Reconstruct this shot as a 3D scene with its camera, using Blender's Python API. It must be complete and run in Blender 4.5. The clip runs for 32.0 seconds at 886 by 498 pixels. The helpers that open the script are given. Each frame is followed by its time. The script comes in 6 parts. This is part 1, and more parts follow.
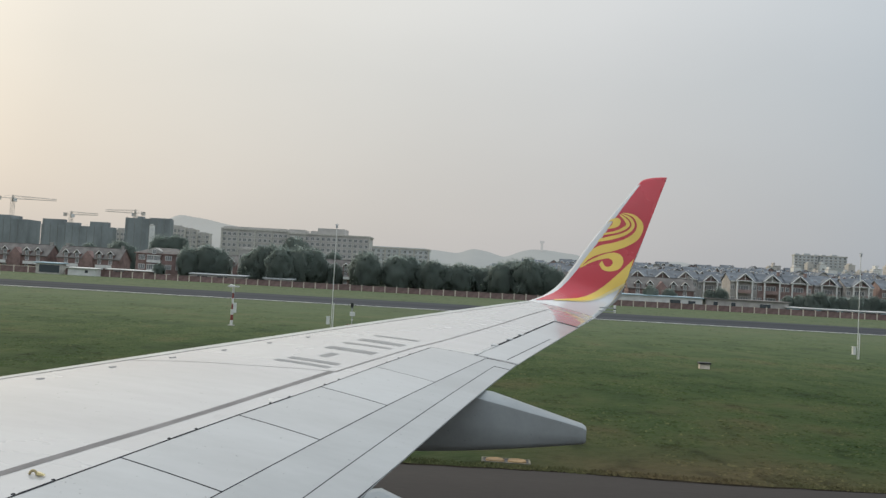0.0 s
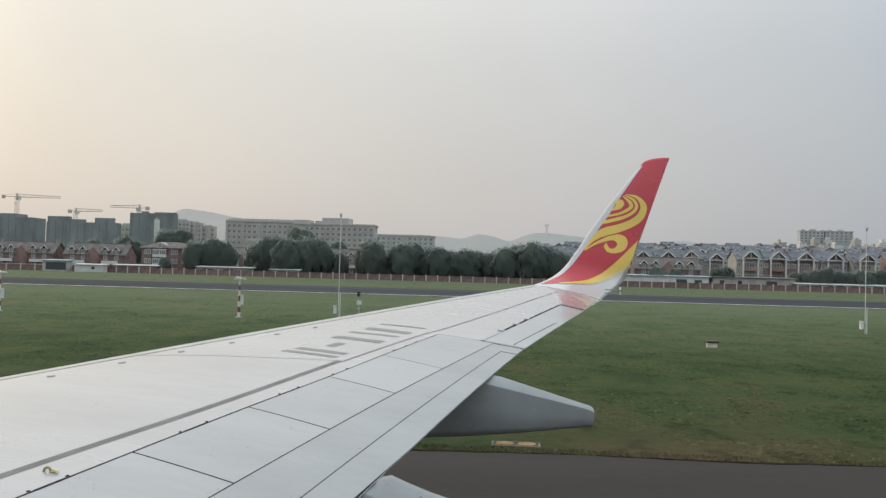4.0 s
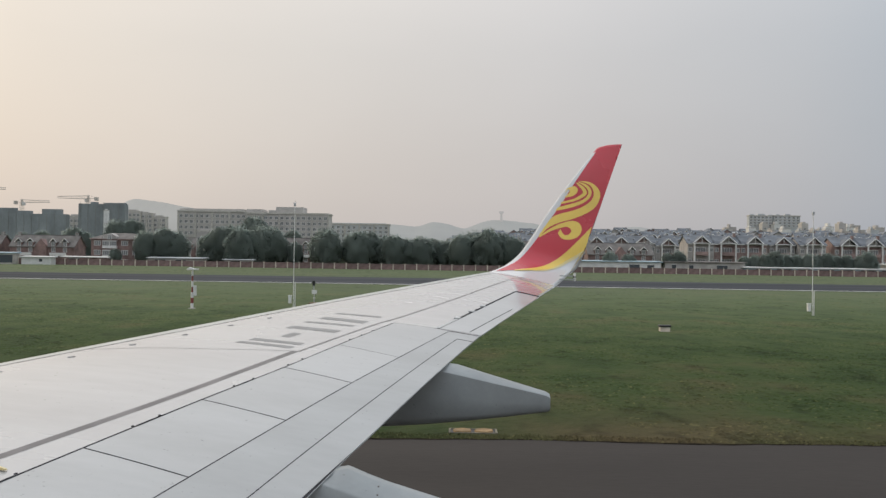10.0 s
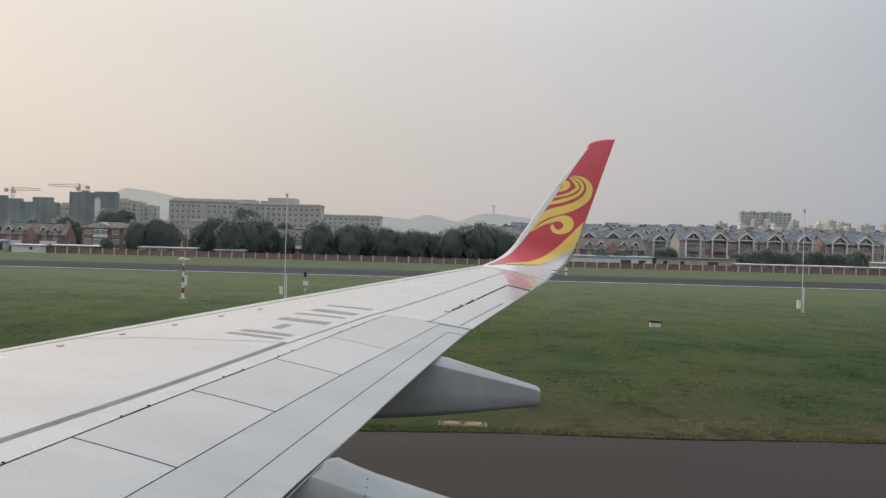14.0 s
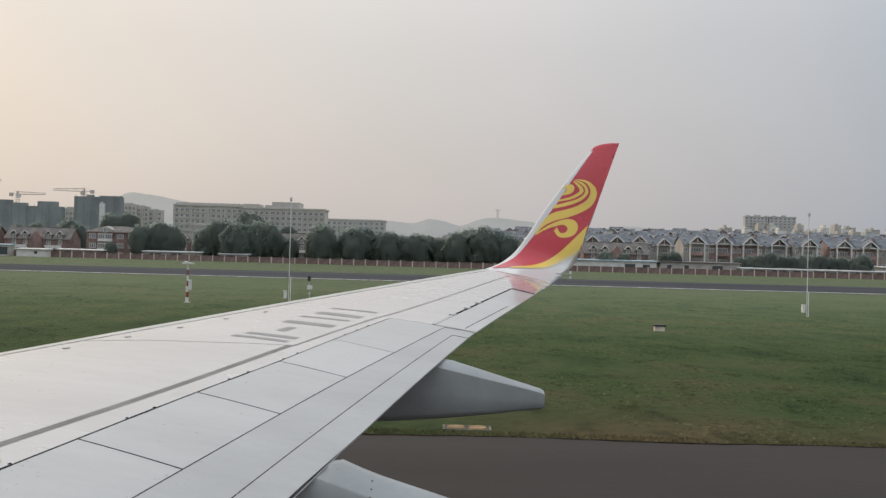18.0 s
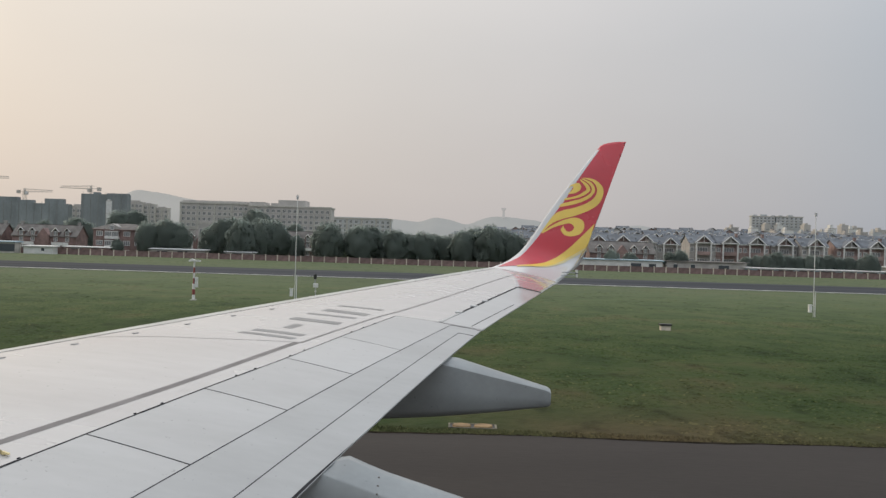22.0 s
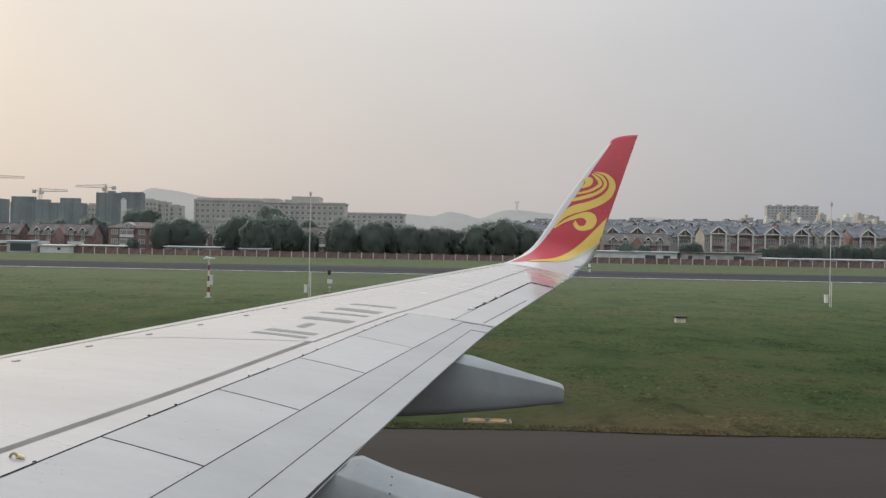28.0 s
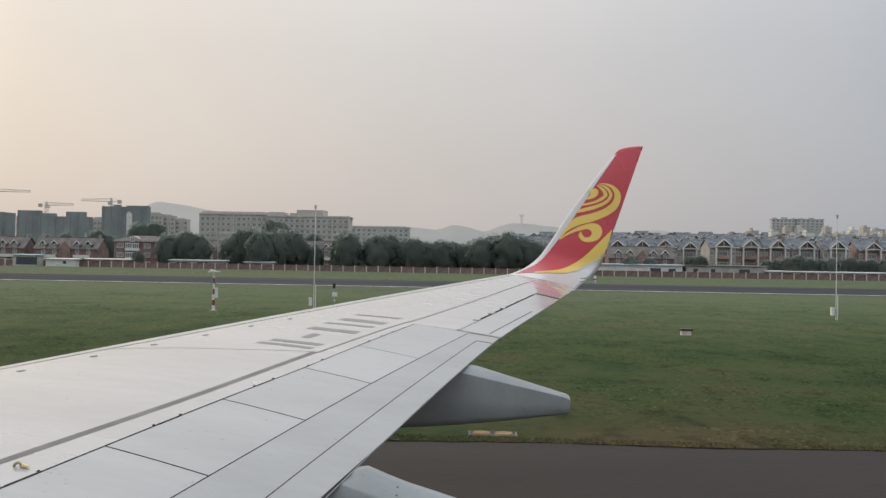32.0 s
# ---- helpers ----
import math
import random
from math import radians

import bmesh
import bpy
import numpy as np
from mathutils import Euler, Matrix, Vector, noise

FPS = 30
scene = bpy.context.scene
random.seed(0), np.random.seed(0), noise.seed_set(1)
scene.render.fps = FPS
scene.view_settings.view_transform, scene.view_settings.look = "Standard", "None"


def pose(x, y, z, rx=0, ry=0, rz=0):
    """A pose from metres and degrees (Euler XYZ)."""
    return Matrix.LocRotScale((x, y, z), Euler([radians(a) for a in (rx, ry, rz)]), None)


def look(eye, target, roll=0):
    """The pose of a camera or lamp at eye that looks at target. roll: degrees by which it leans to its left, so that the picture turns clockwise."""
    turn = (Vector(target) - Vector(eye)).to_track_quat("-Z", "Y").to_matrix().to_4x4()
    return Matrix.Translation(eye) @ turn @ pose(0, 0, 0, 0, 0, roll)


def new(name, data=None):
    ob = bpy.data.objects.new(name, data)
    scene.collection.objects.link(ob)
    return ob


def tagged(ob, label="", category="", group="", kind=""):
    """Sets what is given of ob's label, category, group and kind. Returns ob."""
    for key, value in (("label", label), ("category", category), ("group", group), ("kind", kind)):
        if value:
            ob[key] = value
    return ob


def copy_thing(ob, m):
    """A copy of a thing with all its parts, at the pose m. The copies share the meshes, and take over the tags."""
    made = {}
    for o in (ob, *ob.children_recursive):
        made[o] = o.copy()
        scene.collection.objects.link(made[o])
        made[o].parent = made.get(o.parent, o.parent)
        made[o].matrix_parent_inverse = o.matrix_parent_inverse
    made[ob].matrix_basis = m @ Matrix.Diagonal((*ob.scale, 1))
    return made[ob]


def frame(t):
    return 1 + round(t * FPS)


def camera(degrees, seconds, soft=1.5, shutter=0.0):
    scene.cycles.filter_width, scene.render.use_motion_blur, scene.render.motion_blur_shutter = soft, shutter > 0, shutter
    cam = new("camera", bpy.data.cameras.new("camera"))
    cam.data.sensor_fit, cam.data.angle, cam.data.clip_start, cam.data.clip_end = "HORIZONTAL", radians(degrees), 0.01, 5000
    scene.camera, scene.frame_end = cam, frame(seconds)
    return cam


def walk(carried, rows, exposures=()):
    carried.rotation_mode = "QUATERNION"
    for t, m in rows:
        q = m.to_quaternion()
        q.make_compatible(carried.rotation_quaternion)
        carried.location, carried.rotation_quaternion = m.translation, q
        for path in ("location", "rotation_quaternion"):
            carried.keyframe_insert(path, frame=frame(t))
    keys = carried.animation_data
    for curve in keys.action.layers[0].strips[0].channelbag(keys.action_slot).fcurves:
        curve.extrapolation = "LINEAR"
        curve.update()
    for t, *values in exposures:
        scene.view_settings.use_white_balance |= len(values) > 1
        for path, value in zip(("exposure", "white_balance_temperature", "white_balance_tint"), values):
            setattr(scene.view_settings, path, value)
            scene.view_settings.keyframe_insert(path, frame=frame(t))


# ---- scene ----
LENS = 52.0
cam = camera(LENS, 32.0, soft=1.4)


def view(x, y, z, yaw, pitch, roll):
    return pose(x, y, z, 90 + pitch, 0, yaw) @ pose(0, 0, 0, 0, 0, roll)


# seconds, place, yaw to the left, pitch, roll
PATH = [
    (0, -0.0049, -0.0038, 4.0189, 3.142, 1.860, 3.161),
    (0.5, -0.0041, -0.0402, 4.0254, 3.801, 2.190, 1.994),
    (1, 0.0173, -0.0213, 4.0561, 4.324, 1.671, 0.006),
    (1.5, 0.0175, -0.0385, 4.0693, 5.168, 1.225, -0.831),
    (2, 0.0170, -0.0290, 4.0398, 5.043, 1.318, -0.137),
    (2.5, 0.0240, -0.0342, 4.0444, 3.969, 1.088, 0.862),
    (3, 0.0204, -0.0296, 4.0444, 3.670, 0.871, 1.275),
    (3.5, 0.0082, -0.0332, 4.0282, 3.592, 0.981, 1.390),
    (5.5, 0.0077, -0.0124, 4.0327, 2.072, 0.694, 1.117),
    (6, 0.0018, -0.0032, 4.0319, 1.505, 0.469, 0.684),
    (6.5, 0.0137, -0.0243, 4.0309, 1.514, 0.498, 1.258),
    (7, 0.0083, -0.0331, 4.0333, 1.515, 0.357, 1.445),
    (7.5, 0.0093, -0.0188, 4.0347, 1.596, 0.187, 1.277),
    (8, 0.0109, -0.0087, 4.0342, 1.646, 0.168, 1.162),
    (8.5, 0.0135, -0.0119, 4.0416, 1.469, 0.118, 1.112),
    (9, 0.0083, -0.0252, 4.0480, 1.091, 0.057, 0.979),
    (9.5, 0.0180, -0.0042, 4.0395, 0.856, 0.201, 0.957),
    (10, 0.0074, -0.0082, 4.0312, 0.585, 0.269, 0.873),
    (10.5, 0.0068, -0.0019, 4.0263, 0.557, 0.204, 0.792),
    (11, 0.0064, -0.0058, 4.0366, 0.566, -0.156, 1.057),
    (11.5, 0.0112, -0.0116, 4.0332, 0.784, -0.253, 1.442),
    (12, 0.0112, -0.0015, 4.0371, 0.770, -0.399, 1.889),
    (12.5, 0.0152, -0.0109, 4.0358, 0.635, -0.312, 1.622),
    (13, 0.0082, -0.0240, 4.0328, 0.429, -0.223, 1.464),
    (13.5, 0.0080, 0.0019, 4.0343, 0.195, -0.201, 1.462),
    (15.5, 0.0104, -0.0082, 4.0203, -0.110, 0.138, 1.724),
    (16, 0.0018, -0.0090, 4.0177, -0.099, 0.233, 1.505),
    (16.5, 0.0028, -0.0159, 4.0131, 0.005, 0.112, 1.901),
    (17, 0.0044, -0.0093, 4.0122, 0.017, 0.088, 1.824),
    (17.5, -0.0032, -0.0155, 4.0090, 0.052, 0.118, 1.697),
    (18, 0.0032, -0.0147, 4.0201, 0.322, 0.094, 1.565),
    (18.5, 0.0075, -0.0095, 4.0246, 0.326, -0.156, 1.387),
    (19, -0.0044, -0.0031, 4.0004, 0.196, 0.277, 1.421),
    (19.5, 0.0181, -0.0151, 4.0328, 0.346, -0.070, 1.249),
    (20, 0.0081, -0.0088, 4.0264, 0.416, 0.021, 1.462),
    (20.5, 0.0067, -0.0114, 4.0230, 0.554, -0.130, 1.442),
    (21, 0.0131, -0.0226, 4.0325, 0.629, -0.178, 1.729),
    (21.5, 0.0052, -0.0132, 4.0128, 0.508, 0.014, 1.696),
    (22, -0.0055, -0.0246, 4.0119, 0.689, -0.005, 1.768),
    (22.5, 0.0110, -0.0148, 4.0321, 1.055, -0.197, 1.659),
    (23, 0.0052, -0.0037, 4.0312, 0.892, -0.141, 1.895),
    (23.5, 0.0083, -0.0160, 4.0179, 0.787, 0.108, 1.864),
    (24, 0.0143, -0.0112, 4.0436, 1.031, -0.412, 1.597),
    (24.5, 0.0153, -0.0208, 4.0276, 1.348, -0.315, 1.916),
    (25, 0.0067, -0.0120, 4.0148, 1.482, -0.136, 1.804),
    (25.5, 0.0156, -0.0039, 4.0295, 1.538, -0.422, 1.767),
    (27.5, 0.0102, -0.0223, 4.0305, 1.286, -0.040, 1.574),
    (28, 0.0178, -0.0254, 4.0459, 1.542, -0.391, 1.060),
    (28.5, 0.0153, -0.0074, 4.0379, 1.449, -0.367, 1.104),
    (29, 0.0124, -0.0341, 4.0408, 1.816, -0.445, 0.730),
    (29.5, 0.0133, -0.0232, 4.0069, 2.471, 0.144, 1.251),
    (30, 0.0180, -0.0245, 4.0297, 2.379, -0.589, 0.900),
    (30.5, 0.0007, -0.0232, 4.0099, 2.114, 0.023, 1.411),
    (31, 0.0151, -0.0210, 4.0360, 2.133, 0.043, 1.062),
    (31.5, 0.0151, -0.0346, 4.0328, 2.098, 0.076, 1.336),
    (32, 0.0114, -0.0035, 4.0137, 1.860, 0.444, 0.997),
]
# seconds, stops, kelvin, tint
EXPOSURES = [(0, 0.03, 6300, 6), (1, 0.0, 6300, 6), (2, -0.10, 6300, 6), (3, 0.02, 6300, 6), (6, 0.08, 6400, 8), (9, 0.06, 6450, 9), (11, 0.02, 6500, 10), (13, 0.03, 6500, 10),
             (17, 0.04, 6500, 10), (20, 0.02, 6500, 10), (24, 0.0, 6500, 10), (28, 0.03, 6500, 10), (32, 0.0, 6500, 10)]
# how the aircraft, with the seat and the wing, sits on its wheels over the taxiway
AIRCRAFT = Matrix.Translation((0, 0, 4.03)) @ pose(0, 0, 0, 0.19) @ Matrix.Translation((0, 0, -4.03))
walk(cam, [(row[0], AIRCRAFT @ view(*row[1:])) for row in PATH], EXPOSURES)

# ---- sky and sun: thin overcast, low sun hidden in haze ahead of the wing ----
SUN_DIR = Vector((-0.80, 0.56, 0.26)).normalized()
world = bpy.data.worlds.new("hazy_sky")
scene.world = world
world.use_nodes = True
wn, wl = world.node_tree.nodes, world.node_tree.links
wn.clear()
sky = wn.new("ShaderNodeTexSky")
sky.sky_type, sky.sun_disc = "NISHITA", False
sky.sun_elevation, sky.sun_rotation = math.asin(SUN_DIR.z), math.atan2(SUN_DIR.x, SUN_DIR.y)
sky.dust_density, sky.air_density = 6.0, 1.5
coord = wn.new("ShaderNodeTexCoord")
dot = wn.new("ShaderNodeVectorMath")
dot.operation = "DOT_PRODUCT"
spread_dot = wn.new("ShaderNodeMapRange")
spread_dot.inputs["From Min"].default_value = -1.0
dot.inputs[1].default_value = SUN_DIR
wl.new(coord.outputs["Generated"], dot.inputs[0])
haze = wn.new("ShaderNodeValToRGB")
SKY_STOPS = [(0.10, (0.405, 0.46, 0.525)), (0.28, (0.512, 0.527, 0.556)), (0.52, (0.615, 0.60, 0.60)),
             (0.72, (0.68, 0.646, 0.617)), (0.88, (0.738, 0.681, 0.624)), (1.0, (0.94, 0.845, 0.75))]
for k, (place, tone) in enumerate([(-1.0, (0.72, 0.74, 0.76)), (-0.3, (0.53, 0.57, 0.62))] + SKY_STOPS):
    place = (place + 1) / 2
    stop = haze.color_ramp.elements[k] if k < 2 else haze.color_ramp.elements.new(place)
    stop.position, stop.color = place, (*tone, 1)
wl.new(dot.outputs["Value"], spread_dot.inputs["Value"])
wl.new(spread_dot.outputs[0], haze.inputs[0])
split = wn.new("ShaderNodeSeparateXYZ")
wl.new(coord.outputs["Generated"], split.inputs[0])
lift = wn.new("ShaderNodeValToRGB")
for k, (place, tone) in enumerate([(0.0, (0.80, 0.765, 0.75)), (0.06, (0.87, 0.84, 0.825)), (0.22, (0.965, 0.965, 0.965)), (0.40, (1.21, 1.21, 1.21)), (0.70, (1.95, 1.95, 1.95)), (1.0, (2.3, 2.3, 2.3))]):
    stop = lift.color_ramp.elements[k] if k < 2 else lift.color_ramp.elements.new(place)
    stop.position, stop.color = place, (*tone, 1)
wl.new(split.outputs["Z"], lift.inputs[0])
cloud = wn.new("ShaderNodeTexNoise")
cloud.inputs["Scale"].default_value, cloud.inputs["Detail"].default_value = 2.6, 5
cloud_map = wn.new("ShaderNodeMapping")
cloud_map.inputs["Scale"].default_value = (1, 1, 2.2)
wl.new(coord.outputs["Generated"], cloud_map.inputs["Vector"])
wl.new(cloud_map.outputs[0], cloud.inputs["Vector"])
cloud_range = wn.new("ShaderNodeMapRange")
cloud_range.inputs["To Min"].default_value, cloud_range.inputs["To Max"].default_value = 0.935, 1.065
wl.new(cloud.outputs["Fac"], cloud_range.inputs["Value"])
veil = wn.new("ShaderNodeMix")
veil.data_type, veil.blend_type = "RGBA", "MULTIPLY"
veil.inputs["Factor"].default_value = 1
wl.new(haze.outputs[0], veil.inputs["A"])
wl.new(lift.outputs[0], veil.inputs["B"])
thin = wn.new("ShaderNodeVectorMath")
thin.operation = "SCALE"
wl.new(veil.outputs["Result"], thin.inputs[0])
wl.new(cloud_range.outputs[0], thin.inputs["Scale"])
air = wn.new("ShaderNodeBackground")
air.inputs["Strength"].default_value = 0.010
wl.new(sky.outputs[0], air.inputs["Color"])
overcast = wn.new("ShaderNodeBackground")
overcast.inputs["Strength"].default_value = 1.0
wl.new(thin.outputs[0], overcast.inputs["Color"])
both = wn.new("ShaderNodeAddShader")
wl.new(air.outputs[0], both.inputs[0])
wl.new(overcast.outputs[0], both.inputs[1])
world_out = wn.new("ShaderNodeOutputWorld")
wl.new(both.outputs[0], world_out.inputs[0])

sun = new("sun", bpy.data.lights.new("sun", "SUN"))
sun.data.energy, sun.data.angle, sun.data.color = 1.1, radians(14), (1.0, 0.88, 0.72)
sun.matrix_world = look(SUN_DIR * 50, (0, 0, 0))


# ---- materials ----
def material(name, color, rough=0.7, metal=0.0, spread=0.12, scale=3.0, fine=40.0, bump=0.0, stretch=(1, 1, 1), tone=None, by_thing=0.0, coat=0.0, gloss=None, specks=0.0):
    """Base colour broken up at two scales, with roughness and relief to match."""
    m = bpy.data.materials.new(name)
    m.use_nodes = True
    n, l = m.node_tree.nodes, m.node_tree.links
    b = n["Principled BSDF"]
    b.inputs["Roughness"].default_value, b.inputs["Metallic"].default_value = rough, metal
    if gloss is not None:
        b.inputs["Specular IOR Level"].default_value = gloss
    if coat:
        b.inputs["Coat Weight"].default_value, b.inputs["Coat Roughness"].default_value = coat, 0.06
    tc, mp = n.new("ShaderNodeTexCoord"), n.new("ShaderNodeMapping")
    mp.inputs["Scale"].default_value = stretch
    l.new(tc.outputs["Object"], mp.inputs["Vector"])
    big, small = n.new("ShaderNodeTexNoise"), n.new("ShaderNodeTexNoise")
    big.inputs["Scale"].default_value, big.inputs["Detail"].default_value = scale, 5
    small.inputs["Scale"].default_value, small.inputs["Detail"].default_value = fine, 3
    for t in (big, small):
        l.new(mp.outputs[0], t.inputs["Vector"])
    ramp = n.new("ShaderNodeMix")
    ramp.data_type = "RGBA"
    low = tone or tuple(c * (1 - 2 * spread) for c in color)
    ramp.inputs["A"].default_value, ramp.inputs["B"].default_value = (*low, 1), (*(min(1, c * (1 + spread)) for c in color), 1)
    fit_range = n.new("ShaderNodeMapRange")
    fit_range.inputs["From Min"].default_value, fit_range.inputs["From Max"].default_value = 0.3, 0.7
    l.new(big.outputs["Fac"], fit_range.inputs["Value"])
    l.new(fit_range.outputs[0], ramp.inputs["Factor"])
    grain = n.new("ShaderNodeMix")
    grain.data_type, grain.blend_type = "RGBA", "MULTIPLY"
    grain.inputs["Factor"].default_value = 1
    g = n.new("ShaderNodeMapRange")
    g.inputs["To Min"].default_value, g.inputs["To Max"].default_value = 1 - spread, 1 + spread
    l.new(small.outputs["Fac"], g.inputs["Value"])
    l.new(ramp.outputs["Result"], grain.inputs["A"])
    l.new(g.outputs[0], grain.inputs["B"])
    last = grain.outputs["Result"]
    if specks:
        dots, cut, dirt = n.new("ShaderNodeTexNoise"), n.new("ShaderNodeMapRange"), n.new("ShaderNodeVectorMath")
        dots.inputs["Scale"].default_value, dots.inputs["Detail"].default_value = 26, 2
        l.new(tc.outputs["Object"], dots.inputs["Vector"])
        cut.inputs["From Min"].default_value, cut.inputs["From Max"].default_value = 0.70, 0.76
        cut.inputs["To Min"].default_value, cut.inputs["To Max"].default_value = 1.0, 1 - specks
        dirt.operation = "SCALE"
        l.new(dots.outputs["Fac"], cut.inputs["Value"])
        l.new(last, dirt.inputs[0])
        l.new(cut.outputs[0], dirt.inputs["Scale"])
        last = dirt.outputs[0]
    if by_thing:
        info, hue = n.new("ShaderNodeObjectInfo"), n.new("ShaderNodeHueSaturation")
        r = n.new("ShaderNodeMapRange")
        r.inputs["To Min"].default_value, r.inputs["To Max"].default_value = 1 - by_thing, 1 + by_thing
        l.new(info.outputs["Random"], r.inputs["Value"])
        l.new(r.outputs[0], hue.inputs["Value"])
        l.new(last, hue.inputs["Color"])
        last = hue.outputs[0]
    l.new(last, b.inputs["Base Color"])
    rr = n.new("ShaderNodeMapRange")
    rr.inputs["To Min"].default_value, rr.inputs["To Max"].default_value = max(0.02, rough - 0.08), min(1, rough + 0.08)
    l.new(big.outputs["Fac"], rr.inputs["Value"])
    l.new(rr.outputs[0], b.inputs["Roughness"])
    if bump:
        bp = n.new("ShaderNodeBump")
        bp.inputs["Strength"].default_value, bp.inputs["Distance"].default_value = 0.6, bump
        l.new(small.outputs["Fac"], bp.inputs["Height"])
        l.new(bp.outputs[0], b.inputs["Normal"])
    return m


def glass(name, color, rough=0.12):
    m = bpy.data.materials.new(name)
    m.use_nodes = True
    b = m.node_tree.nodes["Principled BSDF"]
    b.inputs["Base Color"].default_value, b.inputs["Roughness"].default_value = (*color, 1), rough
    b.inputs["Specular IOR Level"].default_value = 0.8
    return m


WING_PAINT = material("wing_paint", (0.422, 0.418, 0.416), 0.26, spread=0.06, scale=0.9, fine=9, coat=0.8, stretch=(0.35, 1.2, 1), specks=0.2)
PANEL_PAINT = material("panel_paint", (0.407, 0.416, 0.418), 0.34, spread=0.055, scale=1.6, fine=12, coat=0.3, by_thing=0.03, stretch=(0.4, 1.2, 1), specks=0.35)
# like the panel paint, about a tenth darker
FLAP_PAINT = material("flap_paint", (0.357, 0.369, 0.372), 0.36, spread=0.07, scale=1.3, fine=12, coat=0.2, stretch=(0.4, 1.2, 1), specks=0.4)
FAIRING_PAINT = material("fairing_paint", (0.288, 0.308, 0.312), 0.42, spread=0.07, scale=2.2, fine=20, specks=0.3)
SEAL = material("seal_rubber", (0.045, 0.045, 0.048), 0.9, spread=0.2, gloss=0.05)
STRIPE = material("stripe_grey", (0.240, 0.225, 0.218), 0.7, gloss=0.08, spread=0.1, scale=4)
LETTER_GREY = material("letter_grey", (0.30, 0.293, 0.287), 0.6, gloss=0.15, spread=0.06, scale=6)
TIP_WHITE = material("tip_white_paint", (0.60, 0.60, 0.595), 0.22, spread=0.03, scale=1.2, coat=0.9)
SLAT_METAL = material("slat_metal", (0.50, 0.51, 0.49), 0.4, 0.35, spread=0.06, stretch=(1, 0.3, 1))
RED_PAINT = material("red_paint", (0.52, 0.028, 0.045), 0.28, spread=0.04, scale=1.5, coat=0.3)
YELLOW_PAINT = material("yellow_paint", (0.80, 0.56, 0.10), 0.30, spread=0.05, scale=2, coat=0.3)
YELLOW_FADE = material("yellow_paint_thinned", (0.72, 0.60, 0.30), 0.30, spread=0.05, scale=2, coat=0.3)
BRASS = material("dull_brass", (0.36, 0.30, 0.17), 0.55, 0.2)
ASPHALT = material("taxiway_asphalt", (0.0455, 0.0405, 0.0372), 0.9, spread=0.10, scale=0.25, fine=9, bump=0.01, stretch=(0.35, 1, 1), gloss=0.15)
RUNWAY_ASPHALT = material("runway_asphalt", (0.068, 0.072, 0.080), 0.9, spread=0.22, scale=0.08, fine=1.5, stretch=(0.12, 1, 1), gloss=0.03)
LINE_PAINT = material("line_paint", (0.70, 0.70, 0.68), 0.7, spread=0.12, scale=0.8, stretch=(0.3, 1, 1))
CRACK_FILL = material("crack_filler", (0.018, 0.018, 0.018), 0.6, spread=0.2)
CONCRETE = material("pale_concrete", (0.46, 0.44, 0.40), 0.85, spread=0.12, scale=1.5, by_thing=0.08)
FENCE_BRICK = material("fence_brick", (0.195, 0.130, 0.122), 0.85, spread=0.2, scale=0.8, fine=8, by_thing=0.14)
FENCE_POST = material("fence_post_cream", (0.58, 0.51, 0.43), 0.8, spread=0.12, by_thing=0.12)
HOUSE_BRICK = material("house_brick", (0.285, 0.203, 0.185), 0.85, spread=0.2, scale=0.6, fine=6, by_thing=0.12)
ROW_BRICK = material("dark_house_brick", (0.225, 0.150, 0.136), 0.85, spread=0.2, scale=0.6, fine=6, by_thing=0.08)
HOUSE_CREAM = material("house_render", (0.375, 0.355, 0.335), 0.85, spread=0.12, scale=0.5, by_thing=0.10)
TRIM_WHITE = material("trim_white", (0.62, 0.61, 0.59), 0.6, spread=0.08, scale=2)
ROOF_SLATE = material("roof_slate", (0.138, 0.154, 0.174), 0.75, spread=0.2, scale=0.5, fine=7, by_thing=0.14)
ROOF_BROWN = material("roof_tile_brown", (0.150, 0.138, 0.128), 0.8, spread=0.2, scale=0.5, fine=7, by_thing=0.12)
SHED_WHITE = material("shed_white", (0.62, 0.62, 0.60), 0.6, spread=0.08, scale=0.6)
SHED_BLUE = material("shed_blue_sheet", (0.33, 0.44, 0.50), 0.5, spread=0.1, scale=0.6)
FACADE_PALE = material("facade_pale", (0.455, 0.432, 0.408), 0.85, spread=0.1, scale=0.15, fine=1.5)
FACADE_GREY = material("facade_grey", (0.46, 0.48, 0.49), 0.85, spread=0.1, scale=0.15, fine=1.5)
NET_GREEN = material("safety_net", (0.225, 0.248, 0.252), 0.9, spread=0.16, scale=0.12, fine=1.2, stretch=(1, 1, 0.35))
SLAB_GREY = material("bare_slab", (0.24, 0.235, 0.22), 0.9, spread=0.14, scale=0.3)
CRANE_STEEL = material("crane_steel", (0.50, 0.46, 0.41), 0.6, spread=0.1)
BARK = material("bark", (0.09, 0.065, 0.045), 0.9, spread=0.25, scale=2, fine=12)
LEAF = material("leaf_green", (0.148, 0.170, 0.152), 0.85, gloss=0.08, spread=0.08, scale=0.25, fine=2, by_thing=0.10)
STEEL_GREY = material("galvanised_steel", (0.42, 0.43, 0.44), 0.5, 0.4, spread=0.1)
SIGNAL_RED = material("signal_red", (0.22, 0.045, 0.04), 0.5, spread=0.1)
SIGNAL_WHITE = material("signal_white", (0.66, 0.66, 0.64), 0.5, spread=0.08)
SIGN_BLACK = material("sign_black", (0.02, 0.02, 0.02), 0.5)
